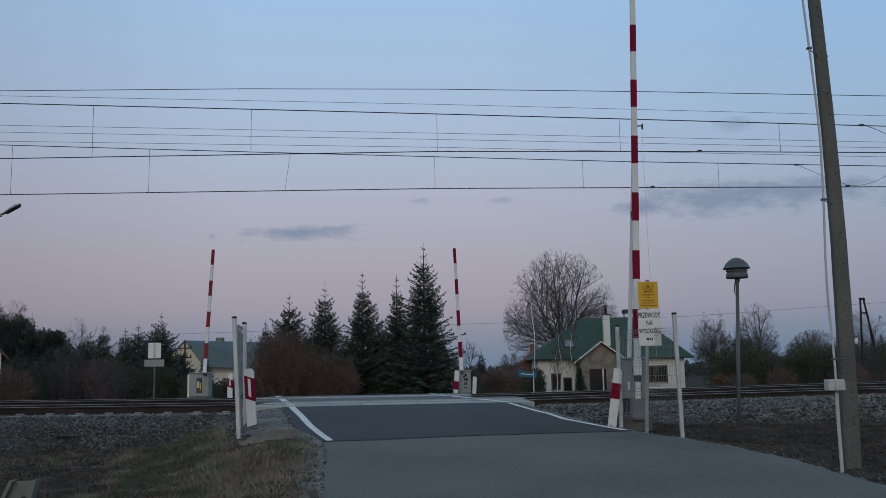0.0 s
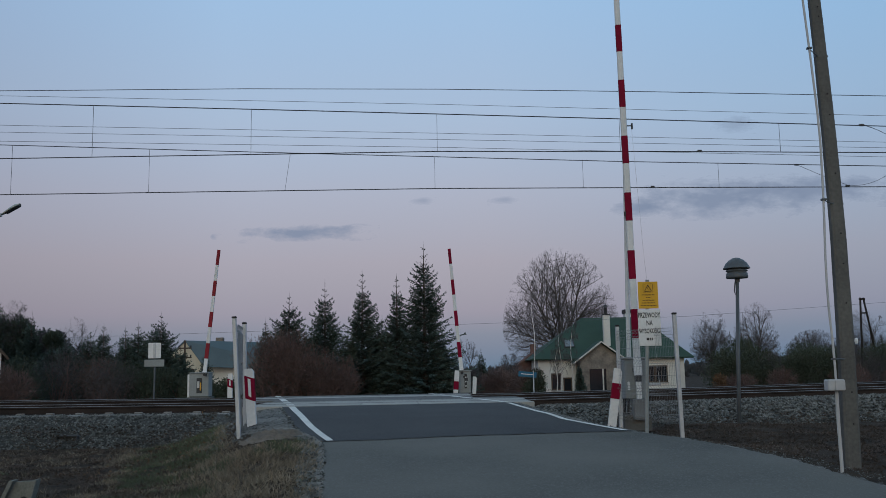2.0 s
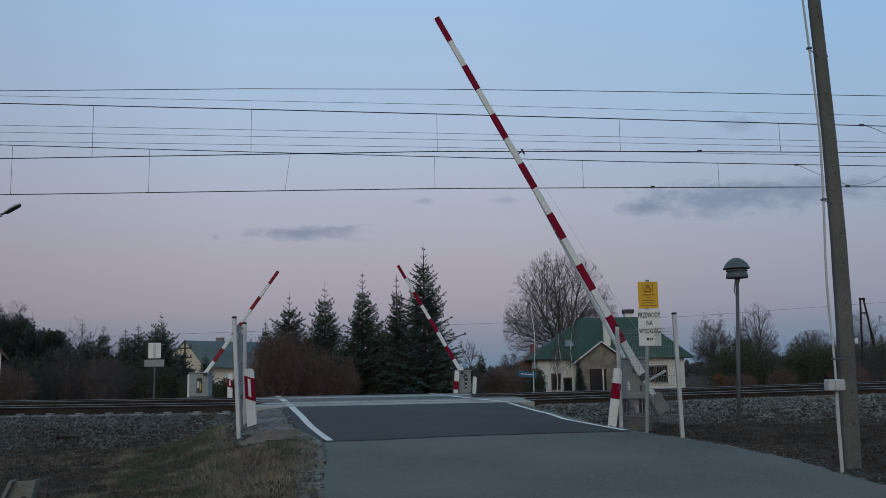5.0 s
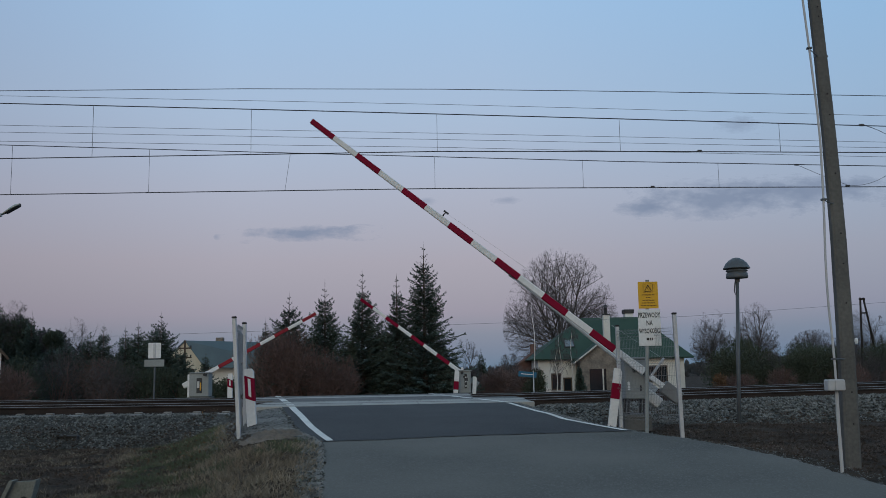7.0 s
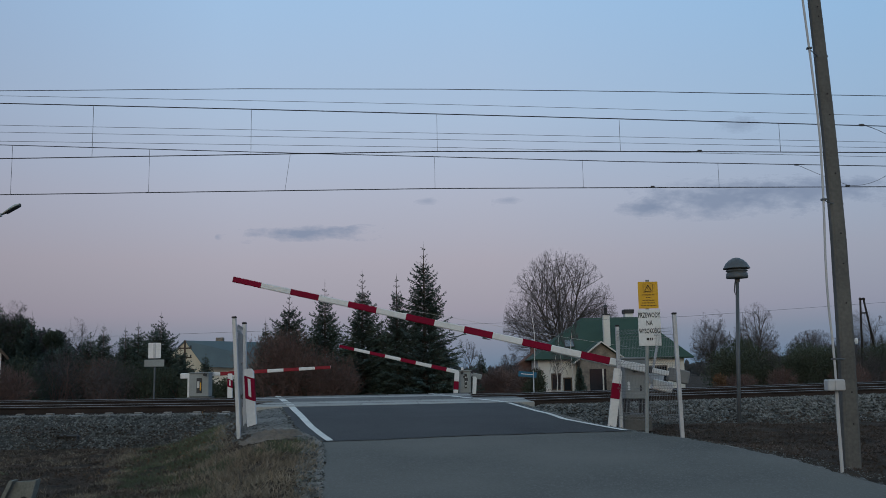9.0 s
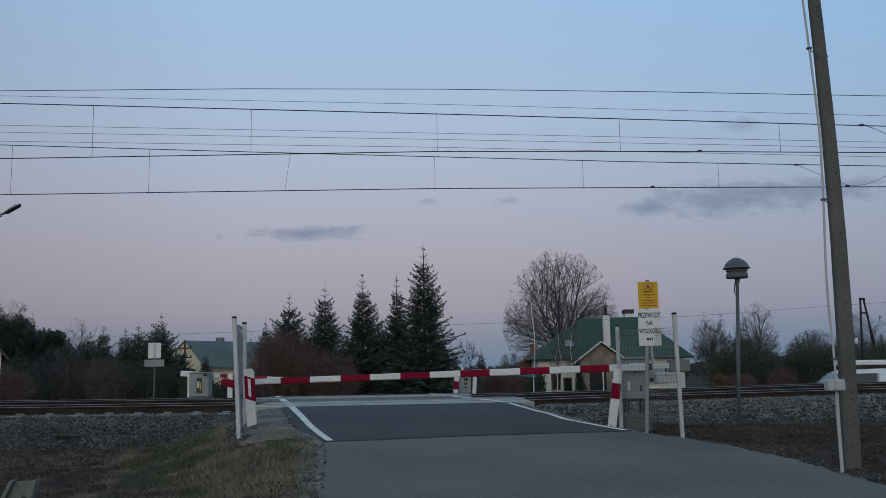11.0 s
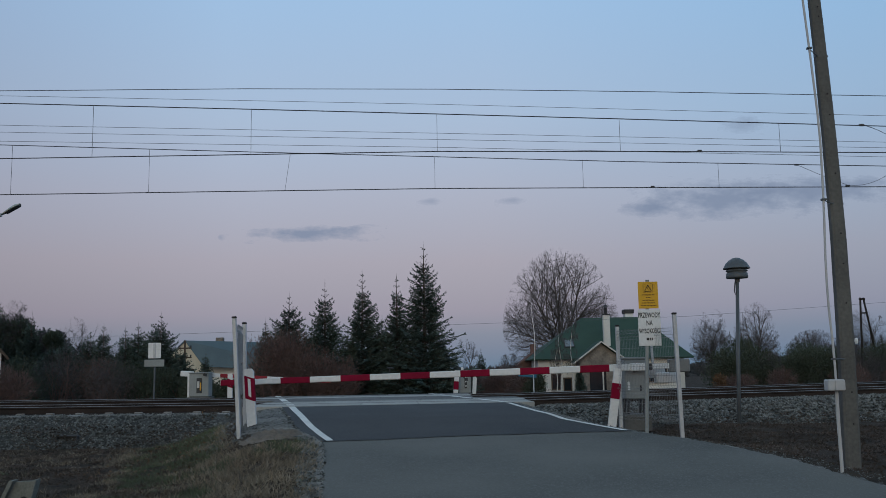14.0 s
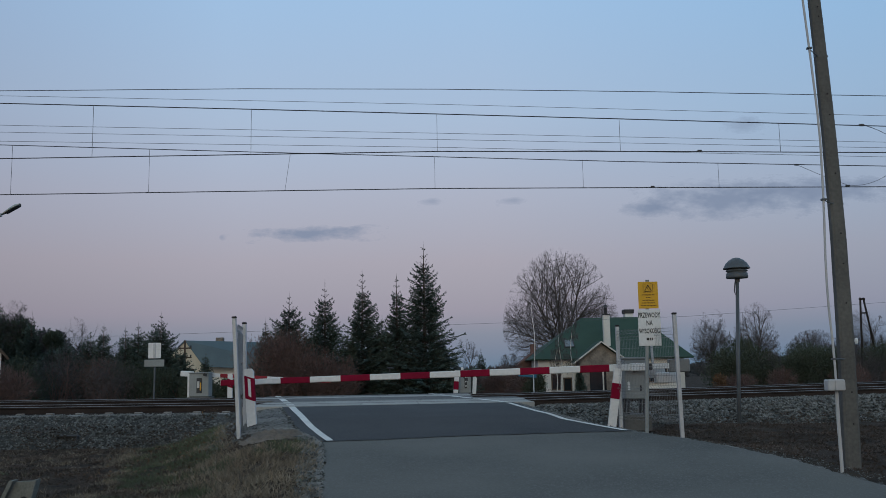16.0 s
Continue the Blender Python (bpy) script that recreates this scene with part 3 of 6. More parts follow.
def build_barriers():
    near = thing("barrier", pose(3.20, 15.3, 0.58), "red and white barrier boom on a grey cabinet behind mesh", "barrier", "crossing barriers")
    drive_cabinet(near, -0.20, 0.17, 0.12, 0.55, 0.0, 0.93, (0, 0, 0.80), 0.27)
    part("reflector", Shape().box(-0.16, -0.12, 0.08, 0.10, 0.42, 0.56, cut=0.004), WHITE, near)
    nb = barrier_boom(near, (0, 0, 0.80), 6.93, 0.34, RED, True)
    right = thing("barrier", pose(0.52, 28.3, 0.67), "red and white barrier boom on a grey cabinet beyond the rails", "barrier", "crossing barriers")
    drive_cabinet(right, -0.10, 0.27, 0.10, 0.55, 0.0, 0.70, (0, 0, 0.65))
    part("top_marker", Shape().box(-0.03, 0.05, 0.12, 0.2, 0.735, 0.82, cut=0.01), WHITE, right)
    part("lamp_row", Shape().box(0.07, 0.15, 0.07, 0.088, 0.18, 0.62, cut=0.008), DARK, right)
    for z in (0.25, 0.38, 0.51):
        part("signal_lens", Shape().tube((0.11, 0.05, z), (0.11, 0.07, z), 0.025, n=10), GALV, right)
    rb = barrier_boom(right, (0, 0.66, 0.65), 3.96, 0.30, RED, False, GREY_BOX)
    left = thing("barrier", pose(-7.40, 28.3, 0.70, 0, 0, 180), "red and white barrier boom beyond the rails, backlight in its red", "barrier", "crossing barriers")
    drive_cabinet(left, -0.10, 0.50, -0.6, -0.12, 0.0, 0.74, (0, 0, 0.70))
    part("side_plate", Shape().box(0.5, 0.58, -0.55, -0.2, -0.1, 0.72, cut=0.015), WHITE, left, "white side board")
    part("front_panel", Shape().box(0.10, 0.27, -0.125, -0.106, 0.14, 0.60, cut=0.004), DARK, left, "dark panel on the cabinet front")
    part("notice", Shape().box(0.13, 0.165, -0.105, -0.099, 0.22, 0.46, cut=0.002), YELLOW, left)
    part("lock_plate", Shape().box(0.18, 0.25, -0.105, -0.097, 0.30, 0.50, cut=0.003), GALV, left)
    lb = barrier_boom(left, (0.18, -0.68, 0.70), 3.98, 0.40, RED_BACKLIT, False)
    return nb, rb, lb


def marker_board(m, w, h, lo, hi, framed, label):
    """A white edge board with a slanted head and a red panel."""
    b = thing("marker_board", m, label, "marker board", "crossing marker boards")
    s = Shape().prism([(-w / 2, -0.25), (w / 2, -0.25), (w / 2, h - 0.05), (w / 2 - 0.035, h), (-w / 2 + 0.01, h), (-w / 2, h - 0.02)], -0.02, 0.02)
    part("board", s, WHITE, b)
    t = 0.06 if framed else 0.0
    part("red_panel", Shape().prism([(-w / 2 - 0.003, lo), (w / 2 + 0.003, lo - t), (w / 2 + 0.003, hi - t), (-w / 2 - 0.003, hi)], -0.024, 0.024), RED, b, "red reflective panel")
    if framed:
        part("white_bar", Shape().prism([(-0.02, lo + 0.035), (0.025, lo + 0.01), (0.025, hi - 0.07), (-0.02, hi - 0.05)], -0.028, 0.028), WHITE, b)
    return b


def build_markers():
    marker_board(pose(-3.05, 14.6, 0.50, 0, -4, -12), 0.152, 0.96, 0.50, 0.86, True, "white edge board with a red framed panel beside the road")
    marker_board(pose(2.69, 14.95, 0.57, 0, 9, 8), 0.135, 0.80, 0.31, 0.56, False, "white edge board with a red band beside the road")
    marker_board(pose(-6.42, 27.5, 0.62, 0, 0, -10), 0.15, 0.80, 0.42, 0.66, True, "white edge board with a red framed panel beyond the rails")
    marker_board(pose(0.30, 28.1, 0.62, 0, 5, 10), 0.14, 0.78, 0.20, 0.45, False, "white edge board with a red band by the far cabinet")
    marker_board(pose(0.88, 28.6, 0.62, 0, 4, 10), 0.12, 0.58, -0.1, -0.05, False, "plain white edge board by the far cabinet")


def mesh_guard(a, b, za, zb, h, label, lean=(0, 0)):
    """Two capped posts with a panel of folded welded wire between them."""
    g = thing("mesh_guard", pose(a[0], a[1], za), label, "fence")
    d = Vector((b[0] - a[0], b[1] - a[1], zb - za))
    for k, (off, hh) in enumerate(((Vector((0, 0, 0)), h[0]), (d, h[1]))):
        m = Matrix.Translation(off) @ Matrix.Rotation(radians(lean[k]), 4, "Y")
        p = part("post", Shape().box(-0.029, 0.029, -0.029, 0.029, -0.3, hh, m, cut=0.005), GALV, g, "galvanised square post")
        part("cap", Shape().box(-0.034, 0.034, -0.034, 0.034, hh, hh + 0.03, m, cut=0.007), BLACK, p, "black plastic cap")
    flat = Vector((d.x, d.y, 0))
    u, run = flat.normalized(), flat.length
    panel = Shape()
    n = max(2, int(run / 0.036))
    lo, hi = -0.03, h[0] - 0.06
    nrm = Vector((u.y, -u.x, 0)).normalized()
    folds = [lo + 0.07, lo + 0.07 + (hi - lo - 0.14) / 3, lo + 0.07 + (hi - lo - 0.14) * 2 / 3, hi - 0.07]
    bend = [(lo, 0.0)]
    for f in folds:
        bend += [(f - 0.05, 0.0), (f, 0.035), (f + 0.05, 0.0)]
    bend.append((hi, 0.0))
    for i in range(n + 1):
        p = u * (0.05 + (run - 0.1) * i / n) + nrm * 0.045
        panel.line([p + nrm * o + Vector((0, 0, z)) for z, o in bend], 0.0019, 3)
    rows = sorted([(f + e, o) for f in folds for e, o in ((-0.05, 0.0), (0.0, 0.035), (0.05, 0.0))] + [(f + 0.2, 0.0) for f in folds[:3]] + [(f + 0.34, 0.0) for f in folds[:3]])
    for z, o in rows:
        off = nrm * (0.045 + o)
        panel.line([u * 0.03 + off + Vector((0, 0, z)), u * (run - 0.03) + off + Vector((0, 0, z))], 0.003, 4)
    tagged(part("wire_panel", panel, MESH_WIRE, g, "welded wire mesh panel"), kind="stuff")
    return g


def text_mesh(body, size, at, parent, wide, name="lettering"):
    cu = bpy.data.curves.new("text", "FONT")
    cu.body, cu.size, cu.align_x, cu.extrude, cu.resolution_u, cu.offset = body, size * 1.3, "CENTER", 0.0015, 2, 0.0018
    ob = bpy.data.objects.new("text", cu)
    scene.collection.objects.link(ob)
    me = bpy.data.meshes.new_from_object(ob.evaluated_get(bpy.context.evaluated_depsgraph_get()))
    bpy.data.objects.remove(ob)
    me.transform(Matrix.Translation(at) @ Matrix.Rotation(math.pi / 2, 4, "X") @ Matrix.Diagonal((wide, 1, 1, 1)))
    me.materials.clear()
    me.materials.append(BLACK)
    return part(name, me, BLACK, parent)


def build_signs():
    pole = thing("warning_sign", pose(3.10, 14.25, 0.45), "yellow high-voltage warning above a white notice on a steel post", "sign")
    # galvanised post given a darker grey that paints in its shade
    part("post", Shape().tube((-0.02, 0.03, -0.2), (0.10, 0.03, 2.28), 0.03, n=10), GREY_BOX, pole)
    m = pose(0.095, 0, 0, 0, 0, 0)
    y = part("yellow_plate", Shape().box(-0.155, 0.155, -0.006, 0.002, 1.83, 2.25, m, cut=0.002), YELLOW, pole, "yellow plate with a black triangle")
    tri = Shape()
    for p, q in (((-0.055, 2.10), (0.055, 2.10)), ((0.055, 2.10), (0, 2.20)), ((0, 2.20), (-0.055, 2.10))):
        tri.tube((p[0] + 0.095, -0.008, p[1]), (q[0] + 0.095, -0.008, q[1]), 0.006, n=4)
    tri.prism([(0.09, 2.175), (0.103, 2.155), (0.096, 2.152), (0.102, 2.118), (0.088, 2.148), (0.096, 2.15)], -0.0085, -0.0065)
    part("pictogram", tri, BLACK, y)
    fr = Shape()
    for a, b in (((-0.075, 2.085), (0.075, 2.085)), ((0.075, 2.085), (0.075, 2.215)), ((0.075, 2.215), (-0.075, 2.215)), ((-0.075, 2.215), (-0.075, 2.085))):
        fr.tube((a[0] + 0.095, -0.007, a[1]), (b[0] + 0.095, -0.007, b[1]), 0.0022, n=4)
    part("pictogram_frame", fr, BLACK, y)
    for i, w in enumerate((0.20, 0.07, 0.19, 0.20, 0.25)):
        for k in range(max(2, int(w / 0.022))):
            n = max(2, int(w / 0.022))
            x = 0.095 - w / 2 + w * (k + 0.5) / n
            part("print_bar", Shape().box(x - w / n * 0.36, x + w / n * 0.36, -0.0085, -0.006, 2.037 - i * 0.042, 2.050 - i * 0.042), BROWN_PRINT, y)
    wht = part("white_plate", Shape().box(-0.175, 0.175, -0.006, 0.002, 1.25, 1.815, m, cut=0.002), WHITE, pole, "white plate with black lettering")
    text_mesh("PRZEWODY", 0.086, (0.095, -0.0065, 1.690), wht, 0.56)
    text_mesh("NA", 0.086, (0.095, -0.0065, 1.568), wht, 0.62)
    text_mesh("WYSOKOŚCI", 0.082, (0.095, -0.0065, 1.445), wht, 0.52)
    for x in (-0.02, 0.0, 0.03, 0.06):
        part("print_bar", Shape().box(x + 0.06, x + 0.078, -0.0085, -0.006, 1.335, 1.375), BLACK, wht)
    # sign beyond the rails, seen from behind
    back = thing("road_sign", pose(-9.80, 31.0, 0.3), "road sign seen from its pale back on a thin post", "sign")
    part("post", Shape().tube((0, 0, -0.5), (0.02, 0, 2.22), 0.03, n=8), SIREN, back)
    part("plate", Shape().box(-0.21, 0.22, -0.05, -0.03, 1.68, 2.20, cut=0.01), WHITE, back)
    part("rail_clip", Shape().box(-0.03, 0.05, -0.07, -0.05, 1.70, 2.18, cut=0.005), GALV, back)
    part("lower_plate", Shape().box(-0.33, 0.34, -0.055, -0.03, 1.40, 1.64, cut=0.01), GREY_BOX, back, "narrow grey lower plate")
    # small blue street sign
    blue = thing("street_sign", pose(3.22, 38.0, -0.4), "small blue street name sign on a post", "sign")
    part("post", Shape().tube((0.42, 0, -0.2), (0.42, 0, 1.75), 0.025, n=8), GALV, blue)
    part("plate", Shape().box(-0.37, 0.38, -0.02, 0.0, 1.50, 1.72, pose(0, 0, 0, 0, 6, 0), cut=0.004), BLUE, blue)
    part("print_bar", Shape().box(-0.26, 0.24, -0.026, -0.022, 1.60, 1.63, pose(0, 0, 0, 0, 6, 0)), WHITE, blue)


def build_siren():
    s = thing("siren_post", pose(5.50, 17.5, 0.1), "dark mushroom-shaped warning siren on a tall steel post", "siren")
    lean = Matrix.Rotation(radians(3.0), 4, "Y")
    part("post", Shape().tube((0, 0, -0.4), lean @ Vector((0, 0, 2.95)), 0.037, 0.033, n=12), SIREN, s, smooth=True)
    top = lean @ Vector((0, 0, 2.93))
    cap = Shape().lathe([(0.0, 0.42), (0.06, 0.41), (0.14, 0.365), (0.20, 0.305), (0.250, 0.215), (0.256, 0.205), (0.24, 0.20), (0.12, 0.21), (0.0, 0.21)], 28, top)
    part("cap", cap, SIREN, s, "domed sheet-metal cap", True)
    drum = [(0.12, 0.215), (0.165, 0.20), (0.205, 0.165), (0.205, 0.15), (0.172, 0.138), (0.172, 0.128), (0.203, 0.115), (0.207, 0.035), (0.20, 0.02), (0.05, 0.02), (0.045, -0.06)]
    part("horn", Shape().lathe(drum, 28, top), SIREN, s, "ribbed lower drum", True)
    part("cable_loop", Shape().line([top + Vector((-0.042, -0.02, 0.0)), top + Vector((-0.06, -0.02, -0.12)), top + Vector((-0.075, -0.02, -0.24)), top + Vector((-0.05, -0.02, -0.31)), top + Vector((-0.04, -0.02, -0.24))], 0.010, 6), DARK, s)


def pole_axis(z):
    """The old pole bows a little to the road and leans back at its top."""
    return float(np.interp(z, [-0.3, 0.05, 0.55, 1.5, 2.5, 3.8, 4.83, 5.53, 9.0], [-0.018, -0.010, 0.003, 0.024, 0.031, 0.014, -0.018, -0.044, -0.17]))


def build_pole():
    p = thing("utility_pole", pose(4.52, 10.4, 0.15), "tall weathered concrete utility pole at the roadside", "utility pole")
    sh = Shape()
    for i in range(30):
        z = -0.3 + i * 0.32
        x = pole_axis(z)
        rx, ry = 0.090 - 0.0047 * z, 0.066 - 0.0037 * z
        for a, b in ((-1, -0.7), (-0.7, -1), (0.7, -1), (1, -0.7), (1, 0.7), (0.7, 1), (-0.7, 1), (-1, 0.7)):
            j = 0.004 * noise.noise((a * 3, b * 3, z * 2))
            sh.v.append(Vector((x + a * (rx + j), b * (ry + j), z)))
    for i in range(29):
        for k in range(8):
            j = (k + 1) % 8
            sh.f.append((i * 8 + k, i * 8 + j, i * 8 + 8 + j, i * 8 + 8 + k))
    part("shaft", sh, POLE_CONC, p)
    for z, reach in ((1.27, -0.244), (3.05, -0.231), (4.82, -0.268)):
        x, r = pole_axis(z), 0.090 - 0.0047 * z + 0.002
        strap = Shape().box(x - r, x - r * 0.45, -r * 0.78, r * 0.3, z - 0.008, z + 0.008, cut=0.003)
        strap.tube((x - r * 0.9, -0.055, z), (reach, -0.28, z), 0.006, n=6)
        strap.box(reach - 0.028, reach + 0.028, -0.325, -0.275, z - 0.011, z + 0.011, cut=0.004)
        part("clamp", strap, SIREN, p, "steel strap clamp")
        part("bolt", Shape().box(x + r - 0.012, x + r + 0.014, -0.018, 0.018, z - 0.014, z + 0.014, cut=0.004), SIREN, p)
    # black discs on the shaft paint the shade in its step holes
    for z in (0.55, 0.9, 1.9, 2.35, 2.7, 3.4, 4.1, 4.35, 5.3, 5.42):
        x = pole_axis(z) + 0.012
        part("step_hole_shade", Shape().tube((x, -0.072 + 0.0037 * z, z), (x, -0.05 + 0.0037 * z, z), 0.010, n=8), BLACK, p)
    part("conduit", Shape().line([(-0.249, -0.3, -0.05), (-0.249, -0.3, 0.27), (-0.251, -0.3, 0.57), (-0.245, -0.3, 0.95)], 0.020, 8), PVC, p, "pale plastic cable conduit")
    up = Shape()
    pts = [(-0.243, -0.3, 0.99), (-0.244, -0.3, 1.24), (-0.250, -0.3, 1.49), (-0.264, -0.3, 1.80), (-0.266, -0.3, 2.11), (-0.259, -0.3, 2.43), (-0.245, -0.3, 2.75),
           (-0.233, -0.3, 3.07), (-0.226, -0.3, 3.40), (-0.221, -0.3, 3.72), (-0.229, -0.3, 4.05), (-0.263, -0.3, 4.72), (-0.303, -0.3, 5.40), (-0.37, -0.3, 6.6), (-0.45, -0.3, 8.0)]
    up.line(pts, 0.0135, 8)
    part("riser", up, PVC, p, "thin pale conduit riser")
    jb = part("junction_box", Shape().box(-0.374, -0.187, -0.40, -0.28, 0.925, 1.049, cut=0.012), PVC, p, "grey plastic junction box")
    part("lid", Shape().box(-0.30, -0.192, -0.412, -0.40, 0.932, 1.042, cut=0.004), PVC, jb)
    part("cable_tail", Shape().line([(-0.19, -0.33, 1.0), (-0.165, -0.30, 0.99), (-0.16, -0.28, 0.95), (-0.19, -0.30, 0.93)], 0.008, 6), PVC, jb)


def build_lamp():
    l = thing("street_lamp", pose(-9.7, 16.0, 0.0), "curved steel street lamp with a flat glass head", "street lamp")
    part("pole", Shape().tube((0, 0, -0.3), (0, 0, 3.7), 0.06, 0.045, n=10).tube((0, 0, 3.7), (0.5, 0, 4.05), 0.04, n=8).tube((0.5, 0, 4.05), (1.85, 0, 4.26), 0.035, n=8), GALV, l)
    m = Matrix.Translation((1.83, 0, 4.25)) @ Matrix.Rotation(radians(-29), 4, "Y")
    hood = Shape()
    k = 12
    for u in range(7):
        t = u / 6
        w = 0.022 + 0.060 * math.sin(min(1, t * 1.3) * math.pi / 2) * (1 if t < 0.85 else (1 - t) / 0.15 * 0.7 + 0.3)
        for i in range(k):
            a = 2 * math.pi * i / k
            hood.v.append(m @ Vector((t * 0.40, w * math.cos(a), w * 0.55 * max(-0.25, math.sin(a)))))
    for u in range(6):
        for i in range(k):
            j = (i + 1) % k
            hood.f.append((u * k + i, u * k + j, u * k + k + j, u * k + k + i))
    head = part("head", hood, LAMP_GLASS, l, "pale moulded lamp hood", True)
    part("lens", Shape().box(0.1, 0.38, -0.06, 0.06, -0.024, -0.012, m, cut=0.006), DARK, head)


def sag(a, b, drop, n=14):
    a, b = Vector(a), Vector(b)
    return [a.lerp(b, i / n) - Vector((0, 0, drop * 4 * (i / n) * (1 - i / n))) for i in range(n + 1)]


def build_wires():
    # near and far catenary: carrying wire, contact wire and droppers
    near = thing("overhead_line", pose(0, 20.4, 0), "dark catenary with droppers above the nearer track", "overhead line", "catenary")
    cable("carrying_wire", [(-40, 0, 9.1), (-10.2, 0, 7.68), (-4.3, 0, 7.43), (0, 0, 7.24), (4.16, 0, 7.05), (10.2, 0, 6.77), (24, 0, 6.5), (40, 0, 6.9)], 0.0125, WIRE, near)
    cable("contact_wire", [(-40, 0, 6.42), (-10.1, 0, 6.37), (0, 0, 6.36), (5, 0, 6.27), (10.2, 0, 6.15), (40, 0, 5.9)], 0.0125, WIRE, near)
    for x, a, b in ((-8.0, 7.57, 6.38), (-4.36, 7.43, 6.37), (-0.09, 7.24, 6.36), (4.1, 7.05, 6.29), (7.76, 6.87, 6.21), (-11.9, 7.75, 6.37)):
        part("dropper", Shape().tube((x, 0, b), (x, 0, a), 0.0058, n=4), WIRE_FAR, near)
    part("clamp", Shape().box(5.86, 5.96, -0.015, 0.015, 6.24, 6.29, cut=0.005), DARK, near)
    far = thing("overhead_line", pose(0, 24.7, 0), "dark catenary with droppers above the farther track", "overhead line", "catenary")
    cable("carrying_wire", [(-45, 0, 9.3), (-12.25, 0, 7.82), (-5.2, 0, 7.49), (0, 0, 7.26), (5, 0, 7.04), (12.3, 0, 6.78), (28, 0, 6.6), (45, 0, 7.0)], 0.0125, WIRE, far)
    cable("contact_wire", [(-45, 0, 6.45), (-12.2, 0, 6.41), (0, 0, 6.37), (6, 0, 6.29), (12.2, 0, 6.20), (45, 0, 6.0)], 0.0145, WIRE, far)
    for x, a, b in ((-11.9, 7.81, 6.41), (-8.09, 7.63, 6.40), (-4.21, 7.45, 6.39), (-0.19, 7.25, 6.37), (3.9, 7.09, 6.32), (7.64, 6.94, 6.27)):
        part("dropper", Shape().tube((x - (0.12 if -5 < x < -4 else 0), 0, b), (x + (0.03 if -5 < x < -4 else 0), 0, a), 0.0058, n=4), WIRE_FAR, far)
    cable("jumper", sag((9.85, 0, 6.85), (11.2, 0, 6.26), 0.02, 5) + sag((11.2, 0, 6.26), (12.4, 0, 6.6), 0.12, 6), 0.007, WIRE_FAR, far)
    part("clamp", Shape().box(5.76, 5.86, -0.015, 0.015, 6.29, 6.34, cut=0.005).box(9.75, 9.87, -0.015, 0.015, 6.84, 6.88, cut=0.005).box(11.12, 11.24, -0.015, 0.015, 6.23, 6.27, cut=0.005), DARK, far)
    cable("jumper", sag((9.72, 0, 6.80), (10.6, 0, 6.3), -0.06, 5), 0.007, WIRE_FAR, near)
    part("clamp", Shape().box(9.6, 9.72, -0.015, 0.015, 6.78, 6.83, cut=0.005), DARK, near)
    # feeder and distant lines
    feed = thing("feeder_cable", pose(0, 27.0, 0), "dark bare feeder cable strung high along the railway", "cable")
    cable("wire", [(-45, 0, 10.2), (-13.5, 0, 10.12), (-6, 0, 10.05), (0, 0, 9.93), (6.5, 0, 9.73), (13.6, 0, 9.47), (45, 0, 8.3)], 0.0115, WIRE, feed)
    for za, zb, zc in ((14.11, 13.35, 12.46), (12.74, 12.01, 11.24), (12.42, 11.72, 10.98), (12.00, 11.36, 10.56)):
        f = thing("power_cable", pose(0, 40.0, 0), "thin pale power cable strung high beyond the railway", "cable", "power cables")
        cable("wire", [(-70, 0, za + 1.7), (-19.9, 0, za), (0, 0, zb), (20, 0, zc), (70, 0, zc - 1.9)], 0.0105, WIRE_FAR, f)
    tel = thing("telephone_cable", pose(0, 75.0, 0), "thin dark cable running past the house", "cable")
    cable("wire", [(-60, 0, 4.2), (-22.5, 0, 4.82), (0.6, 0, 5.20), (20, 0, 5.55), (36.5, 0, 6.43)], 0.014, WIRE_FAR, tel)


def build_far_poles():
    a = thing("wooden_pole", pose(36.65, 80, -0.5), "weathered wooden A-frame pole", "utility pole")
    for foot, top in ((-0.45, -0.12), (1.35, 0.14)):
        part("leg", Shape().tube((foot, 0, -0.3), (top, 0, 7.7), 0.11, 0.085, n=8), TARRED_WOOD, a)
    part("crossbar", Shape().box(-0.24, 0.28, -0.08, 0.08, 7.5, 7.66, cut=0.02), TARRED_WOOD, a)
    part("brace", Shape().box(-0.26, 0.42, -0.06, 0.06, 6.3, 6.42, cut=0.02), TARRED_WOOD, a)
    part("insulator", Shape().lathe([(0.0, 0.5), (0.12, 0.45), (0.16, 0.2), (0.1, 0.0)], 10, (-0.75, 0, 3.7)), WHITE, a)
    b = thing("wooden_pole", pose(-30.6, 108, -0.5), "dark wooden pole with two crossarms", "utility pole")
    part("shaft", Shape().tube((0, 0, -0.3), (0, 0, 6.1), 0.14, 0.11, n=8), WOOD, b)
    for z in (4.0, 5.1):
        part("crossarm", Shape().box(-0.8, 0.8, -0.07, 0.07, z, z + 0.16, cut=0.02), WOOD, b)
        for x in (-0.7, 0.7):
            part("insulator", Shape().lathe([(0.0, 0.28), (0.07, 0.24), (0.09, 0.1), (0.05, 0.0)], 8, (x, 0, z + 0.16)), DARK, b)


# ---------------------------------------------------------------- houses
def roof_sheet(s, pts, t=0.12):
    """A sloping slab over the given corners."""
    pts = [Vector(p) for p in pts]
    nrm = (pts[1] - pts[0]).cross(pts[2] - pts[0]).normalized()
    if nrm.z < 0:
        nrm = -nrm
    k, n = len(s.v), len(pts)
    s.v += pts + [p - nrm * t for p in pts]
    s.f.append(tuple(range(k, k + n)))
    s.f.append(tuple(range(k + 2 * n - 1, k + n - 1, -1)))
    for i in range(n):
        j = (i + 1) % n
        s.f.append((k + j, k + i, k + n + i, k + n + j))


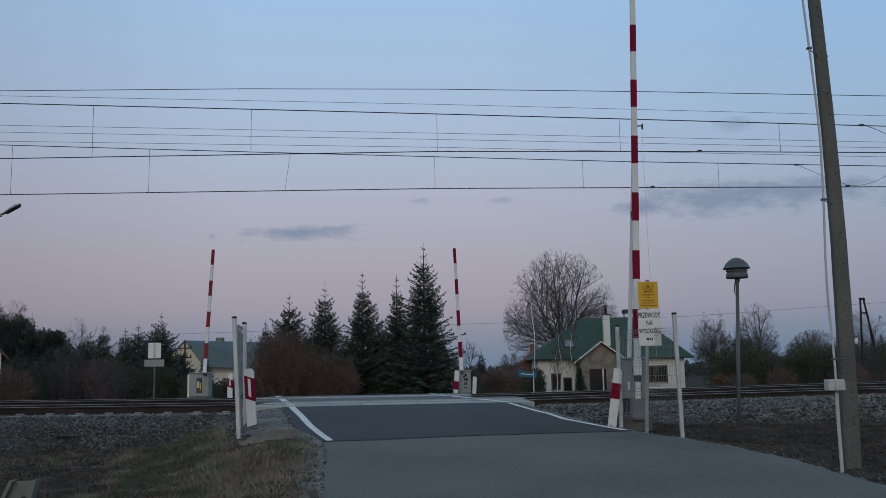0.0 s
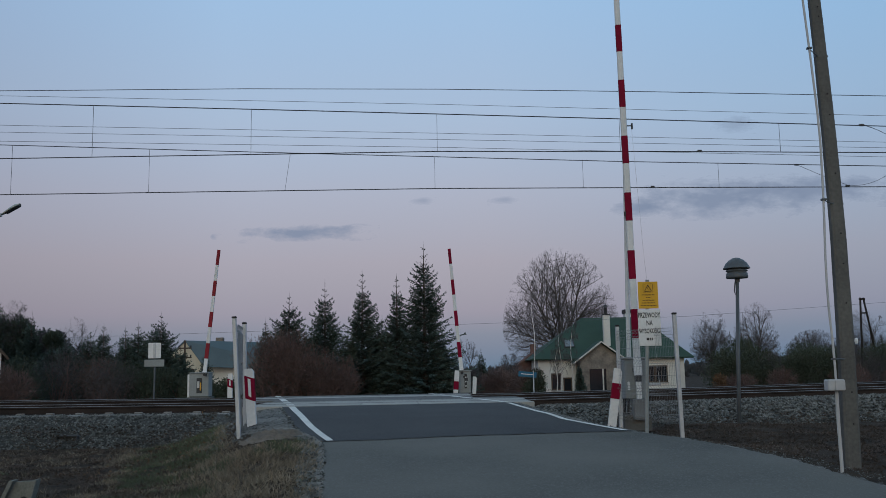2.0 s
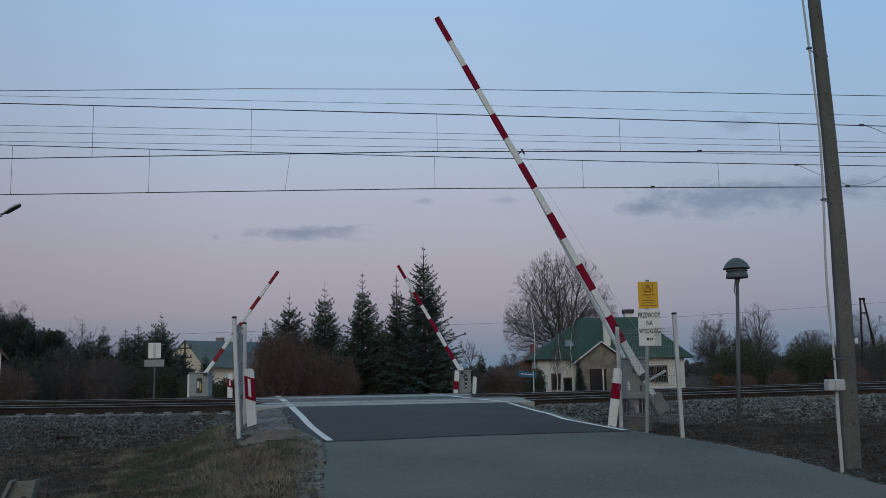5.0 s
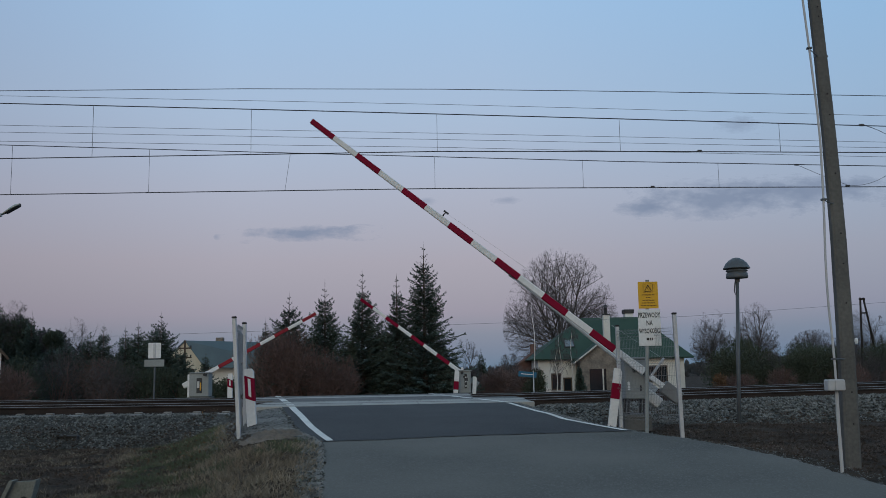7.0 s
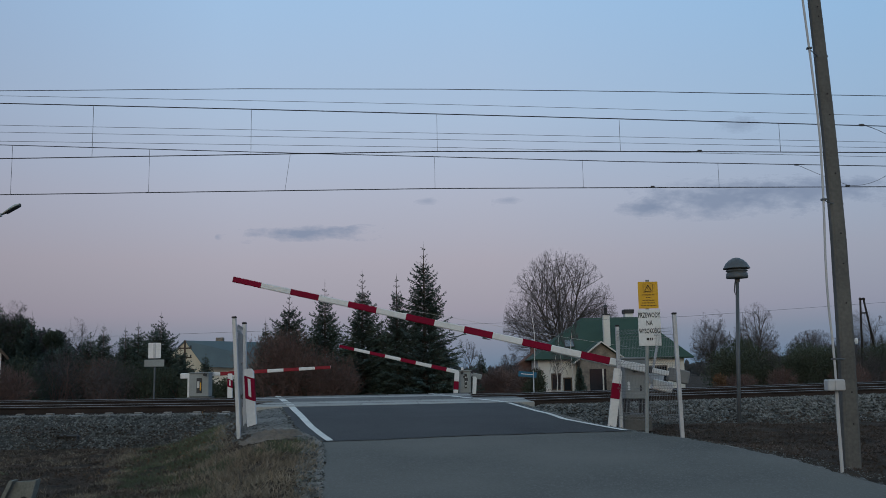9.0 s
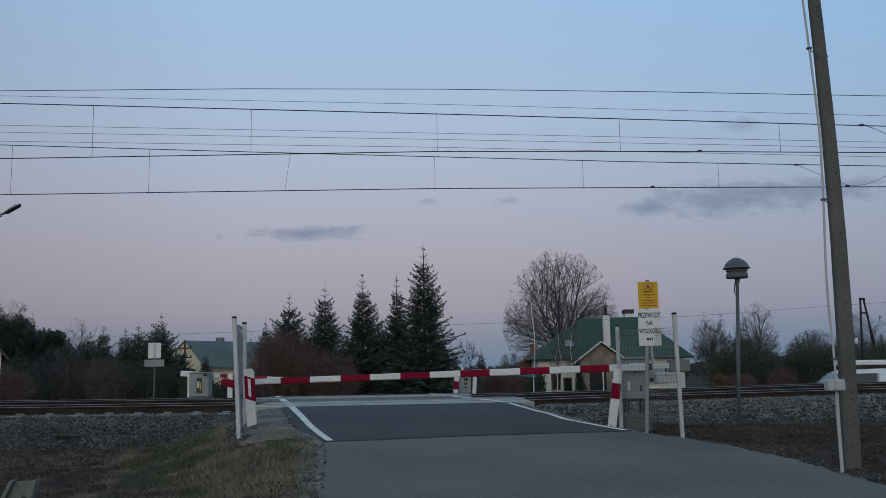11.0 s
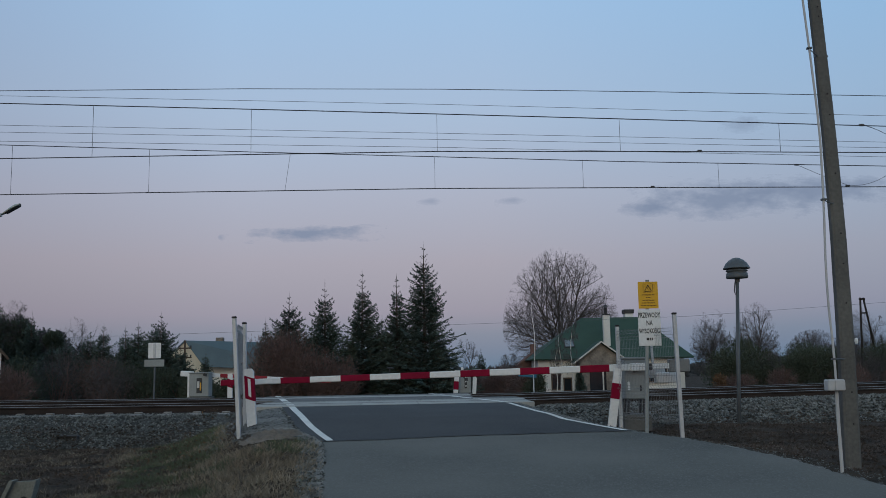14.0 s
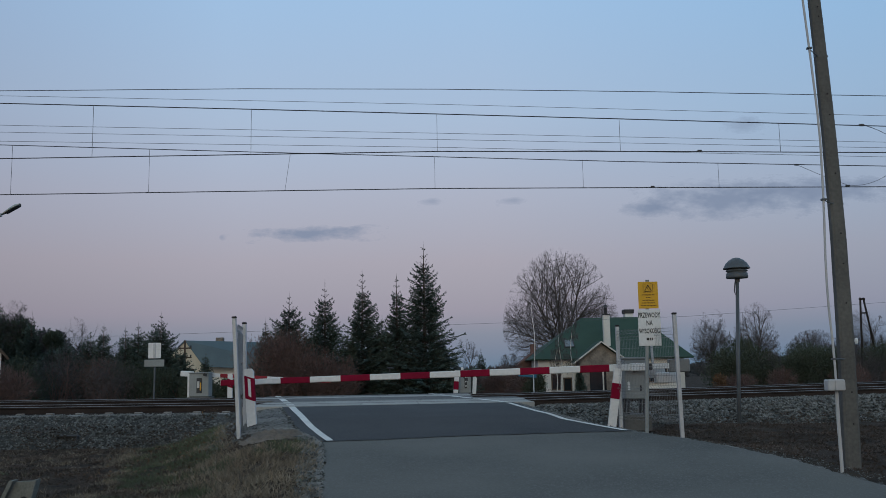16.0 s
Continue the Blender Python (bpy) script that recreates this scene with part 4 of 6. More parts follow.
def house_window(parent, x, y, z, w, h, bars=True):
    f = Shape()
    for a in (x - w / 2, x + w / 2):
        f.box(a - 0.05, a + 0.05, y - 0.05, y + 0.05, z - 0.05, z + h + 0.05, cut=0.01)
    f.box(x - w / 2, x + w / 2, y - 0.05, y + 0.05, z - 0.05, z + 0.05)
    f.box(x - w / 2, x + w / 2, y - 0.05, y + 0.05, z + h - 0.05, z + h + 0.05)
    if bars:
        f.box(x - 0.03, x + 0.03, y - 0.045, y + 0.045, z, z + h)
    win = part("window", f, WOOD, parent)
    part("pane", Shape().box(x - w / 2 + 0.05, x + w / 2 - 0.05, y - 0.01, y + 0.01, z + 0.05, z + h - 0.05), WINDOW, win)
    part("sill", Shape().box(x - w / 2 - 0.1, x + w / 2 + 0.1, y - 0.18, y - 0.05, z - 0.12, z - 0.05, cut=0.01), CONCRETE, win)


def build_houses():
    h = thing("house", pose(0, 75, -0.6), "white plastered house with a green hipped roof and stone gable", "house")
    wall = Shape().box(7.6, 19.5, 0, 8.5, 0, 2.9)
    part("wall", wall, PLASTER, h)
    eave, ridge = 2.86, 6.4
    r = Shape()
    roof_sheet(r, [(7.0, -0.6, eave), (20.2, -0.6, eave), (16.9, 4.2, ridge), (11.9, 4.2, ridge)])
    roof_sheet(r, [(20.2, -0.6, eave), (20.2, 9.1, eave), (16.9, 4.2, ridge)])
    roof_sheet(r, [(7.0, 9.1, eave), (7.0, -0.6, eave), (11.9, 4.2, ridge)])
    roof_sheet(r, [(20.2, 9.1, eave), (7.0, 9.1, eave), (11.9, 4.2, ridge), (16.9, 4.2, ridge)])
    roof = part("roof", r, ROOF_G, h, "green sheet roof")
    g = Shape().prism([(10.7, 0), (14.1, 0), (14.1, 2.75), (12.4, 4.0), (10.7, 2.75)], -2.0, 0.1)
    gab = part("gable", g, RUBBLE, h, "brown rubble-stone gable")
    rg = Shape()
    roof_sheet(rg, [(12.4, -2.4, 4.2), (10.2, -2.4, 2.55), (10.2, 2.0, 2.55), (12.4, 2.0, 4.2)])
    roof_sheet(rg, [(12.4, -2.4, 4.2), (14.7, -2.4, 2.5), (14.7, 2.0, 2.5), (12.4, 2.0, 4.2)])
    part("gable_roof", rg, ROOF_G, h)
    tr = Shape()
    tr.tube((12.4, -2.42, 4.14), (10.15, -2.42, 2.45), 0.07, n=4).tube((12.4, -2.42, 4.14), (14.75, -2.42, 2.4), 0.07, n=4)
    part("bargeboard", tr, PLASTER, gab)
    # flat dark sheet on the gable paints the shade inside the entrance
    part("doorway_shade", Shape().box(11.45, 12.75, -2.06, -2.0, 0.0, 2.0), WINDOW, gab, "dark sheet for the shade in the entrance")
    part("doorpost", Shape().box(12.45, 12.55, -2.1, -2.06, 0.0, 2.0), PLASTER, gab)
    house_window(h, 9.05, 0, 0.4, 0.75, 1.25, False)
    house_window(h, 9.95, 0, 0.3, 0.6, 1.0, False)
    house_window(h, 17.6, 0, 0.9, 0.9, 1.25)
    house_window(h, 16.6, 0, 0.9, 0.9, 1.25)
    part("chimney", Shape().box(13.18, 13.72, 0.75, 1.25, 3.2, 6.4, cut=0.03), PLASTER, h, "white plastered chimney")
    part("chimney_cap", Shape().box(13.12, 13.78, 0.69, 1.31, 6.4, 6.5, cut=0.03).tube((13.45, 1.0, 6.5), (13.45, 1.0, 7.05), 0.15, n=10).lathe([(0.0, 0.85), (0.3, 0.60), (0.0, 0.58)], 10, (13.45, 1.0, 6.5)), DARK, h)
    part("chimney", Shape().box(15.75, 16.45, 4.6, 5.4, 5.6, 6.75, cut=0.03), WHITE, h)
    part("chimney_cap", Shape().box(15.65, 16.55, 4.5, 5.5, 6.75, 7.1, cut=0.04), DARK, h)
    m = Matrix.Translation((10.30, 1.0, 4.07)) @ Matrix.Rotation(math.atan2(ridge - eave, 4.8), 4, "X")
    sk = part("skylight", Shape().box(-0.42, 0.42, -0.50, 0.50, 0.02, 0.1, m, cut=0.02), DARK, roof)
    part("pane", Shape().box(-0.34, 0.34, -0.47, 0.47, 0.1, 0.11, m), SKY_SHEEN_GLASS, sk)
    # brick outbuilding beside it
    o = thing("outbuilding", pose(7.9, 81, -0.6), "old red-brick outbuilding with a low gable", "shed")
    part("wall", Shape().prism([(-1.5, 0), (1.5, 0), (1.5, 2.4), (0.0, 3.5), (-1.5, 2.4)], 0, 3), BRICK, o)
    ro = Shape()
    roof_sheet(ro, [(0.0, -0.2, 3.62), (1.8, -0.2, 2.3), (1.8, 3.2, 2.3), (0.0, 3.2, 3.62)])
    roof_sheet(ro, [(0.0, -0.2, 3.62), (-1.8, -0.2, 2.3), (-1.8, 3.2, 2.3), (0.0, 3.2, 3.62)])
    part("roof", ro, BRICK, o, "red tiled roof")
    part("chimney", Shape().box(-0.25, 0.25, 0.8, 1.3, 3.0, 4.3, cut=0.02), BRICK, o)
    # barn-like house with a blue-grey roof, far behind the trees
    b = thing("house", pose(-34.0, 120, -0.6), "yellowish house with a long blue-grey roof", "house")
    part("wall", Shape().prism([(-2.5, 0), (2.4, 0), (2.4, 3.6), (1.0, 5.6), (0.0, 6.6), (-0.9, 5.9), (-2.5, 4.2)], 0, 0.3, pose(0, 0, 0, 0, 0, 0)), YPLASTER, b)
    rb = Shape()
    roof_sheet(rb, [(0.0, -0.3, 6.65), (2.6, -0.3, 3.2), (17, 3.0, 2.4), (16, 6.0, 6.2)])
    roof_sheet(rb, [(0.0, -0.3, 6.68), (-2.8, 0.2, 4.0), (-2.8, 9, 4.0), (0.0, 9, 6.68)])
    part("roof", rb, ROOF_B, b, "blue-grey sheet roof")
    part("wall", Shape().prism([(2.5, 0), (16.8, 0), (16.8, 2.6), (2.5, 3.2)], 2.0, 2.3), PLASTER, b)
    part("vent", Shape().prism([(-0.25, 4.7), (0.25, 4.7), (0.0, 5.25)], -0.04, -0.004), WINDOW, b)
    part("chimney", Shape().box(3.2, 4.2, 3.2, 4.0, 5.6, 7.1, cut=0.03), RUBBLE, b)
    house_window(b, 0.7, 0, 1.6, 1.1, 1.3)
    # low cottage roof at the western edge
    c = thing("house", pose(-27.75, 51, -0.5, 0, 0, 31), "low pale cottage with a steep dark roof", "house")
    part("wall", Shape().prism([(-2.8, 0), (2.8, 0), (2.8, 3.35), (0.0, 6.6), (-2.8, 3.35)], 0, 6), PLASTER, c)
    rc = Shape()
    roof_sheet(rc, [(0.0, -0.35, 6.85), (3.2, -0.35, 3.05), (3.2, 6.4, 3.05), (0.0, 6.4, 6.85)])
    roof_sheet(rc, [(0.0, -0.35, 6.85), (-3.2, -0.35, 3.05), (-3.2, 6.4, 3.05), (0.0, 6.4, 6.85)])
    part("roof", rc, WOOD, c)


# ---------------------------------------------------------------- van
def build_van():
    """Nose towards -x, its tail 4.95 m behind; origin on the street under the nose."""
    v = thing("van", pose(11.2, 43.6, -0.545), "white panel van with a loaded white roof rack", "van")
    side = [(0.0, 0.35), (0.0, 0.72), (0.07, 0.90), (0.36, 1.02), (0.93, 1.52), (1.28, 1.66), (3.4, 1.72), (4.74, 1.72), (4.88, 1.66), (4.95, 1.1), (4.95, 0.35)]
    bm = bmesh.new()
    lo = [bm.verts.new((x, -0.88, z)) for x, z in side]
    hi = [bm.verts.new((x, 0.88, z)) for x, z in side]
    bm.faces.new(lo)
    bm.faces.new(hi[::-1])
    n = len(side)
    for i in range(n):
        j = (i + 1) % n
        bm.faces.new((lo[j], lo[i], hi[i], hi[j]))
    for q in bm.verts:
        q.co.y *= 1 - 0.12 * (q.co.z - 0.35) / 1.4
    bmesh.ops.recalc_face_normals(bm, faces=bm.faces[:])
    bmesh.ops.bevel(bm, geom=[e for e in bm.edges], offset=0.05, segments=2, affect="EDGES")
    body = part("body", Shape().take(bm), VAN_W, v, "white sheet-metal body", True)
    for sy in (-1, 1):
        def pane(name, pts):
            s = Shape()
            outer = [Vector((x, sy * (0.887 - 0.88 * 0.12 * (z - 0.35) / 1.4), z)) for x, z in pts]
            s.v += outer + [p - Vector((0, sy * 0.03, 0)) for p in outer]
            m_ = len(pts)
            s.f += [tuple(range(m_)), tuple(range(2 * m_ - 1, m_ - 1, -1))]
            s.f += [(i, (i + 1) % m_, m_ + (i + 1) % m_, m_ + i) for i in range(m_)]
            part(name, s, VAN_GLASS, v, "dark grey side window")
        pane("side_window", [(0.46, 0.94), (1.15, 0.94), (1.15, 1.49), (1.00, 1.49)])
        pane("side_window", [(1.42, 0.94), (2.58, 0.94), (2.58, 1.50), (1.42, 1.50)])
        part("trim_strip", Shape().box(0.3, 4.85, sy * 0.885 - 0.012, sy * 0.885 + 0.012, 0.62, 0.72, cut=0.008), DARK, v)
        for x in (0.95, 3.95):
            w = part("wheel", Shape().tube((x, sy * 0.66, 0.33), (x, sy * 0.88, 0.33), 0.33, n=20), RUBBER, v)
            part("rim", Shape().tube((x, sy * 0.86, 0.33), (x, sy * 0.895, 0.33), 0.2, n=16), GALV, w)
        part("headlight", Shape().box(-0.01, 0.12, sy * 0.68 - 0.16, sy * 0.68 + 0.16, 0.68, 0.86, cut=0.03), LAMP_GLASS, v)
        part("tail_light", Shape().box(4.90, 4.965, sy * 0.78 - 0.07, sy * 0.78 + 0.07, 0.8, 1.25, cut=0.01), RED, v)
    ws = Shape()
    ws.v += [Vector(p) for p in ((0.40, -0.78, 1.06), (0.40, 0.78, 1.06), (0.90, 0.72, 1.49), (0.90, -0.72, 1.49), (0.44, -0.78, 1.03), (0.44, 0.78, 1.03), (0.94, 0.72, 1.46), (0.94, -0.72, 1.46))]
    for p in ws.v:
        p += Vector((-0.03, 0, 0.035))
    ws.f += [(0, 1, 2, 3), (7, 6, 5, 4), (0, 4, 5, 1), (1, 5, 6, 2), (2, 6, 7, 3), (3, 7, 4, 0)]
    part("windscreen", ws, VAN_GLASS, v)
    part("bumper", Shape().box(-0.08, 0.15, -0.85, 0.85, 0.35, 0.58, cut=0.05), DARK, v)
    rack = Shape()
    for x in (1.9, 3.1, 4.4):
        rack.tube((x, -0.76, 1.86), (x, 0.76, 1.86), 0.02, n=6)
        for y in (-0.70, 0.70):
            rack.tube((x, y, 1.66), (x, y, 1.87), 0.02, n=6)
    rk = part("roof_rack", rack, DARK, v, "dark steel roof bars")
    load = Shape().box(1.25, 4.95, -0.74, -0.5, 1.885, 1.965, cut=0.03)
    load.box(1.15, 5.05, -0.4, 0.5, 1.885, 2.12, cut=0.05)
    load.box(1.2, 4.9, -0.66, -0.62, 1.965, 2.04, cut=0.01)
    part("load", load, WHITE, rk, "long white load strapped on the rack")
    return v


# ---------------------------------------------------------------- plants
def spruce_mesh(h, r, rng, dens=1.0):
    """Trunk, whorls of upswept branches set with needle sprays, and a bare leading shoot."""
    tr, cr = Shape(), Shape()
    tr.line([(0, 0, -0.3), (0, 0, h * 0.35), (0, 0, h * 0.7), (0, 0, h)], [0.018 * h, 0.013 * h, 0.007 * h, 0.006], 6)
    z = 0.02 * h
    lobes = [rng.uniform(0.78, 1.2) for k in range(9)]
    while z < h * 0.985:
        t = z / h
        reach = (r * (1 - t) ** 1.05 + 0.05) * rng.uniform(0.82, 1.12)
        if t > 0.86:
            reach = min(reach, 0.10 + 0.9 * (1 - t) * r)
        nb = int((12 if t < 0.6 else 9 if t < 0.84 else 4) * dens) + 1
        turn = rng.random() * 6.28
        for i in range(nb):
            a = turn + 6.283 * i / nb + rng.uniform(-0.25, 0.25)
            ln = reach * (rng.uniform(0.5, 1.1) + (0.25 if rng.random() < 0.12 else 0)) * lobes[int(a * 9 / 6.283 + 3 * t) % 9]
            rise = -0.15 + 0.75 * t + rng.uniform(-0.12, 0.12)
            if t > 0.86:
                ln = (0.05 + 0.85 * (1 - t) * r) * rng.uniform(0.7, 1.2)
            d = Vector((math.cos(a), math.sin(a), rise)).normalized()
            p = Vector((0, 0, z + rng.uniform(-0.06, 0.06)))
            tip = p + d * ln + Vector((0, 0, 0.16 * ln))
            tr.tube(p, tip, 0.010 + 0.006 * (1 - t), 0.004, n=3, caps=False)
            side = d.cross(Vector((0, 0, 1))).normalized()
            steps = max(2, int(ln / 0.11))
            for k in range(steps):
                u = (k + 0.7) / steps
                if u < 0.12:
                    continue
                q = p.lerp(tip, u)
                spread = 0.10 + 0.24 * (1 - u) * min(1, ln) + 0.05 * (1 - t) if t < 0.86 else 0.07
                for sgn in (-1, 1):
                    dd = (d * rng.uniform(0.5, 1.0) + side * sgn * rng.uniform(0.3, 0.9) + Vector((0, 0, rng.uniform(-0.5, 0.3)))).normalized()
                    cr.blade(q, dd, (rng.uniform(-0.8, 0.8), rng.uniform(-0.8, 0.8), 1), spread * rng.uniform(0.8, 1.5), 0.05 + 0.085 * rng.random() * (1 - 0.75 * t) if t < 0.86 else 0.028)
                cr.blade(q, (d + Vector((0, 0, rng.uniform(-1.3, 0.1)))).normalized(), side, spread * 1.1, 0.05 + 0.06 * rng.random() * (1 - t) if t < 0.86 else 0.022)
            cr.blade(tip - d * 0.06, (d + Vector((0, 0, 0.6))).normalized(), side, 0.20 if t < 0.86 else 0.09, 0.035 if t < 0.86 else 0.022)
        z += (0.15 if t < 0.7 else 0.20 if t < 0.84 else 0.34) * rng.uniform(0.75, 1.25) * (h / 7) ** 0.5
    cr.blade((0, 0, h - 0.25), (0, 0, 1), (1, 0, 0), 0.55, 0.03)
    return tr.mesh("trunk"), cr.mesh("crown")


def plant_spruce(x, y, h, r, seed, label="dark green spruce with a pointed sparse top", group="spruces", mat_=None, dens=1.0):
    rng = random.Random(seed)
    tr, cr = spruce_mesh(h - 0.12, r * 1.1, rng, dens)
    t = thing("spruce_tree", pose(x, y, ground_z(x, y), 0, 0, rng.random() * 360), label, "tree", group)
    part("trunk", tr, BARK, t)
    part("crown", cr, mat_ or NEEDLE, t)
    return t


def bare_mesh(h, w, rng, fine, fork, trunk_r, stems, skirt=0.36, ways=()):
    """Leafless tree: stems fan out of the bole, limbs fork four times inside a domed outline and end in fine twigs."""
    tr, tw = Shape(), Shape()
    mid = Vector((0, 0, h * 0.42))

    def room(p, d):
        q = Vector(((p.x - mid.x) / (w / 2), (p.y - mid.y) / (w / 2), (p.z - mid.z) / (h * (0.58 if p.z > mid.z else skirt))))
        e = Vector((d.x / (w / 2), d.y / (w / 2), d.z / (h * 0.58 if d.z > 0 else h * skirt)))
        aa, bb, cc = e.dot(e), q.dot(e), q.dot(q) - 1
        disc = bb * bb - aa * cc
        return max(0.0, (-bb + math.sqrt(disc)) / aa) if disc > 0 else 0.0

    def limb(p, d, length, r, depth):
        n = (7, 6, 5, 3, 1)[depth]
        kids = (2, 1, 1, 0, 0)[depth]
        pts, way = [p], d
        for k in range(n):
            bow = Vector((rng.uniform(-1, 1), rng.uniform(-1, 1), rng.uniform(-0.7, 0.9))) * (0.13 if depth < 3 else 0.2)
            way = (way + bow + Vector((way.x, way.y, 0)) * (0.05 if depth < 2 else 0)).normalized()
            step = pts[-1] + way * length / n
            if depth < 3 and room(pts[-1], way) < length / n * 0.7:
                break
            pts.append(step)
        n = len(pts) - 1
        if n == 0:
            return
        radii = [r * (1 - k / n) ** 0.8 + 0.0018 for k in range(n + 1)]
        (tr if depth < 2 else tw).line(pts, radii, (6, 5, 4, 3, 3)[depth])
        if depth == 4:
            return
        for k in range(1, n + 1):
            for q in range(fine if depth == 3 else kids):
                s = pts[k - 1].lerp(pts[k], rng.random())
                ax = (pts[k] - pts[k - 1]).normalized()
                side = ax.cross(Vector((rng.gauss(0, 1), rng.gauss(0, 1), rng.gauss(0, 1)))).normalized()
                dd = (ax * rng.uniform(0.6, 1.0) + side * rng.uniform(0.6, 1.1) + (s - mid).normalized() * 0.15).normalized()
                far = room(s, dd)
                long = min(length * (0.66, 0.66, 0.58, 0.50, 0)[depth] * rng.uniform(0.65, 1.15), far * rng.uniform(0.9, 1.06) + (0.05 if depth == 3 else 0))
                if long > 0.04:
                    limb(s, dd, long, max(0.0032, min(radii[k - 1] * 0.62, 0.0125 * long)), depth + 1)

    bole = Vector((0, 0, fork * h))
    tr.line([Vector((0, 0, -0.3)), bole * 0.5, bole], [trunk_r * 1.2, trunk_r, trunk_r * 0.92], 8)
    for k, way in enumerate(ways):
        d = Vector(way).normalized()
        limb(bole - Vector((0, 0, 0.10 * h * (k % 4) / 3)), d, room(bole, d) * 0.97, trunk_r * (0.72 if d.z > 0.85 else 0.5), 0)
    for k in range(0 if ways else stems):
        az = 2.4 * k + rng.uniform(-0.2, 0.2)
        lean = 0.10 if k == 0 else 0.30 + 0.95 * k / stems
        d = Vector((math.cos(az) * math.sin(lean), math.sin(az) * math.sin(lean), math.cos(lean)))
        limb(bole - Vector((0, 0, 0.04 * h * rng.random())), d, room(bole, d) * 0.93, trunk_r * (0.75 if k == 0 else 0.52), 0)
    return tr, tw


def plant_bare(x, y, h, w, seed, label, bark, twig, fine=2, fork=0.2, trunk_r=0.12, stems=5, name="bare_tree", ways=()):
    rng = random.Random(seed)
    tr, tw = bare_mesh(h, w, rng, fine, fork, trunk_r, stems, ways=ways)
    t = thing(name, pose(x, y, ground_z(x, y)), label, "tree", "bare trees")
    part("trunk", tr, bark, t)
    part("crown", tw, twig, t, "bare fine twigs")
    return t


def plant_birch(x, y, h, w, seed):
    """Straight white stem, thin side limbs and fine hanging twigs."""
    rng = random.Random(seed)
    st, tw = Shape(), Shape()
    axis = [Vector((0.10 * math.sin(k * 1.1 + seed) * k / 6, 0.06 * math.cos(k * 1.3 + seed), h * k / 9 - (0.2 if k == 0 else 0))) for k in range(10)]
    st.line(axis[:8], [0.050 - 0.0052 * k for k in range(8)], 6)
    tw.line(axis[7:], [0.013, 0.010, 0.005], 4)
    for q in range(int(h * 9)):
        f = 0.30 + 0.68 * rng.random()
        k = min(8, int(f * 9))
        p = axis[k].lerp(axis[k + 1], f * 9 - k)
        az, reach = rng.random() * 6.283, w * 0.5 * (1.12 - f) * rng.uniform(0.5, 1.1) / 0.8
        out = Vector((math.cos(az), math.sin(az), 0))
        limb = [p, p + out * reach * 0.4 + Vector((0, 0, reach * 0.45)), p + out * reach * 0.8 + Vector((0, 0, reach * 0.7)), p + out * reach + Vector((0, 0, reach * 0.62))]
        tw.line(limb, [0.011, 0.008, 0.006, 0.004], 3)
        for z in range(9):
            s = limb[1 + z % 3].lerp(limb[min(3, 2 + z % 3)], rng.random())
            tip = s + Vector((rng.uniform(-0.12, 0.12), rng.uniform(-0.12, 0.12), -rng.uniform(0.12, 0.5)))
            tw.line([s, s.lerp(tip, 0.5) + out * 0.06, tip], [0.005, 0.0045, 0.0035], 3)
    t = thing("birch_tree", pose(x, y, ground_z(x, y)), "young leafless birch with white bark and hanging twigs", "tree", "birches")
    part("trunk", st, BIRCH, t)
    part("crown", tw, TWIG_G, t, "bare fine twigs")


def bush_mesh(w, d, h, n, rng, length, width, up):
    """Leaves or fine twigs crowded into a few rounded lobes, on stems that fork from the ground."""
    st, lv = Shape(), Shape()
    lobes = []
    for k in range(max(4, int(w * 2.2))):
        a, rr = rng.random() * 6.283, rng.random() ** 0.6
        lobes.append((Vector((math.cos(a) * rr * w * 0.36, math.sin(a) * rr * d * 0.36, h * rng.uniform(0.25, 0.74))), rng.uniform(0.26, 0.42) * min(w, h)))
    lobes.append((Vector((0, 0, h * 0.28)), 0.5 * min(w, h)))
    for c, r in lobes:
        for q in range(3):
            foot = Vector((c.x * 0.5 + rng.uniform(-0.2, 0.2), c.y * 0.5 + rng.uniform(-0.2, 0.2), -0.15))
            mid = foot.lerp(c, 0.5) + Vector((rng.uniform(-0.1, 0.1), rng.uniform(-0.1, 0.1), 0.1))
            st.line([foot, mid, c + Vector((rng.uniform(-1, 1), rng.uniform(-1, 1), rng.uniform(0, 1))) * r * 0.7], [0.03, 0.02, 0.008], 4)
    for i in range(n):
        c, r = lobes[int(rng.random() * len(lobes))]
        g = Vector((rng.gauss(0, 1), rng.gauss(0, 1), rng.gauss(0, 1))).normalized()
        p = c + g * r * (rng.random() ** 0.4) * rng.uniform(0.85, 1.12)
        if p.z < 0.02:
            p.z = rng.uniform(0.02, h * 0.3)
        dd = (g * 0.8 + Vector((rng.uniform(-0.7, 0.7), rng.uniform(-0.7, 0.7), rng.uniform(-0.5, 0.7) + up))).normalized()
        lv.blade(p, dd, (rng.uniform(-1, 1), rng.uniform(-1, 1), rng.uniform(-1, 1)), length * rng.uniform(0.6, 1.5), width * rng.uniform(0.6, 1.4))
    return st, lv


def plant_shrub(x, y, w, d, h, n, seed, label, twig, leaf_mat=None, length=0.30, width=0.022, up=0.5):
    rng = random.Random(seed)
    st, lv = bush_mesh(w, d, h, n, rng, length, width, up)
    t = thing("shrub", pose(x, y, ground_z(x, y)), label, "shrub", "shrubs beyond the railway")
    part("branchwork", st, twig, t)
    part("foliage", lv, leaf_mat or twig, t)


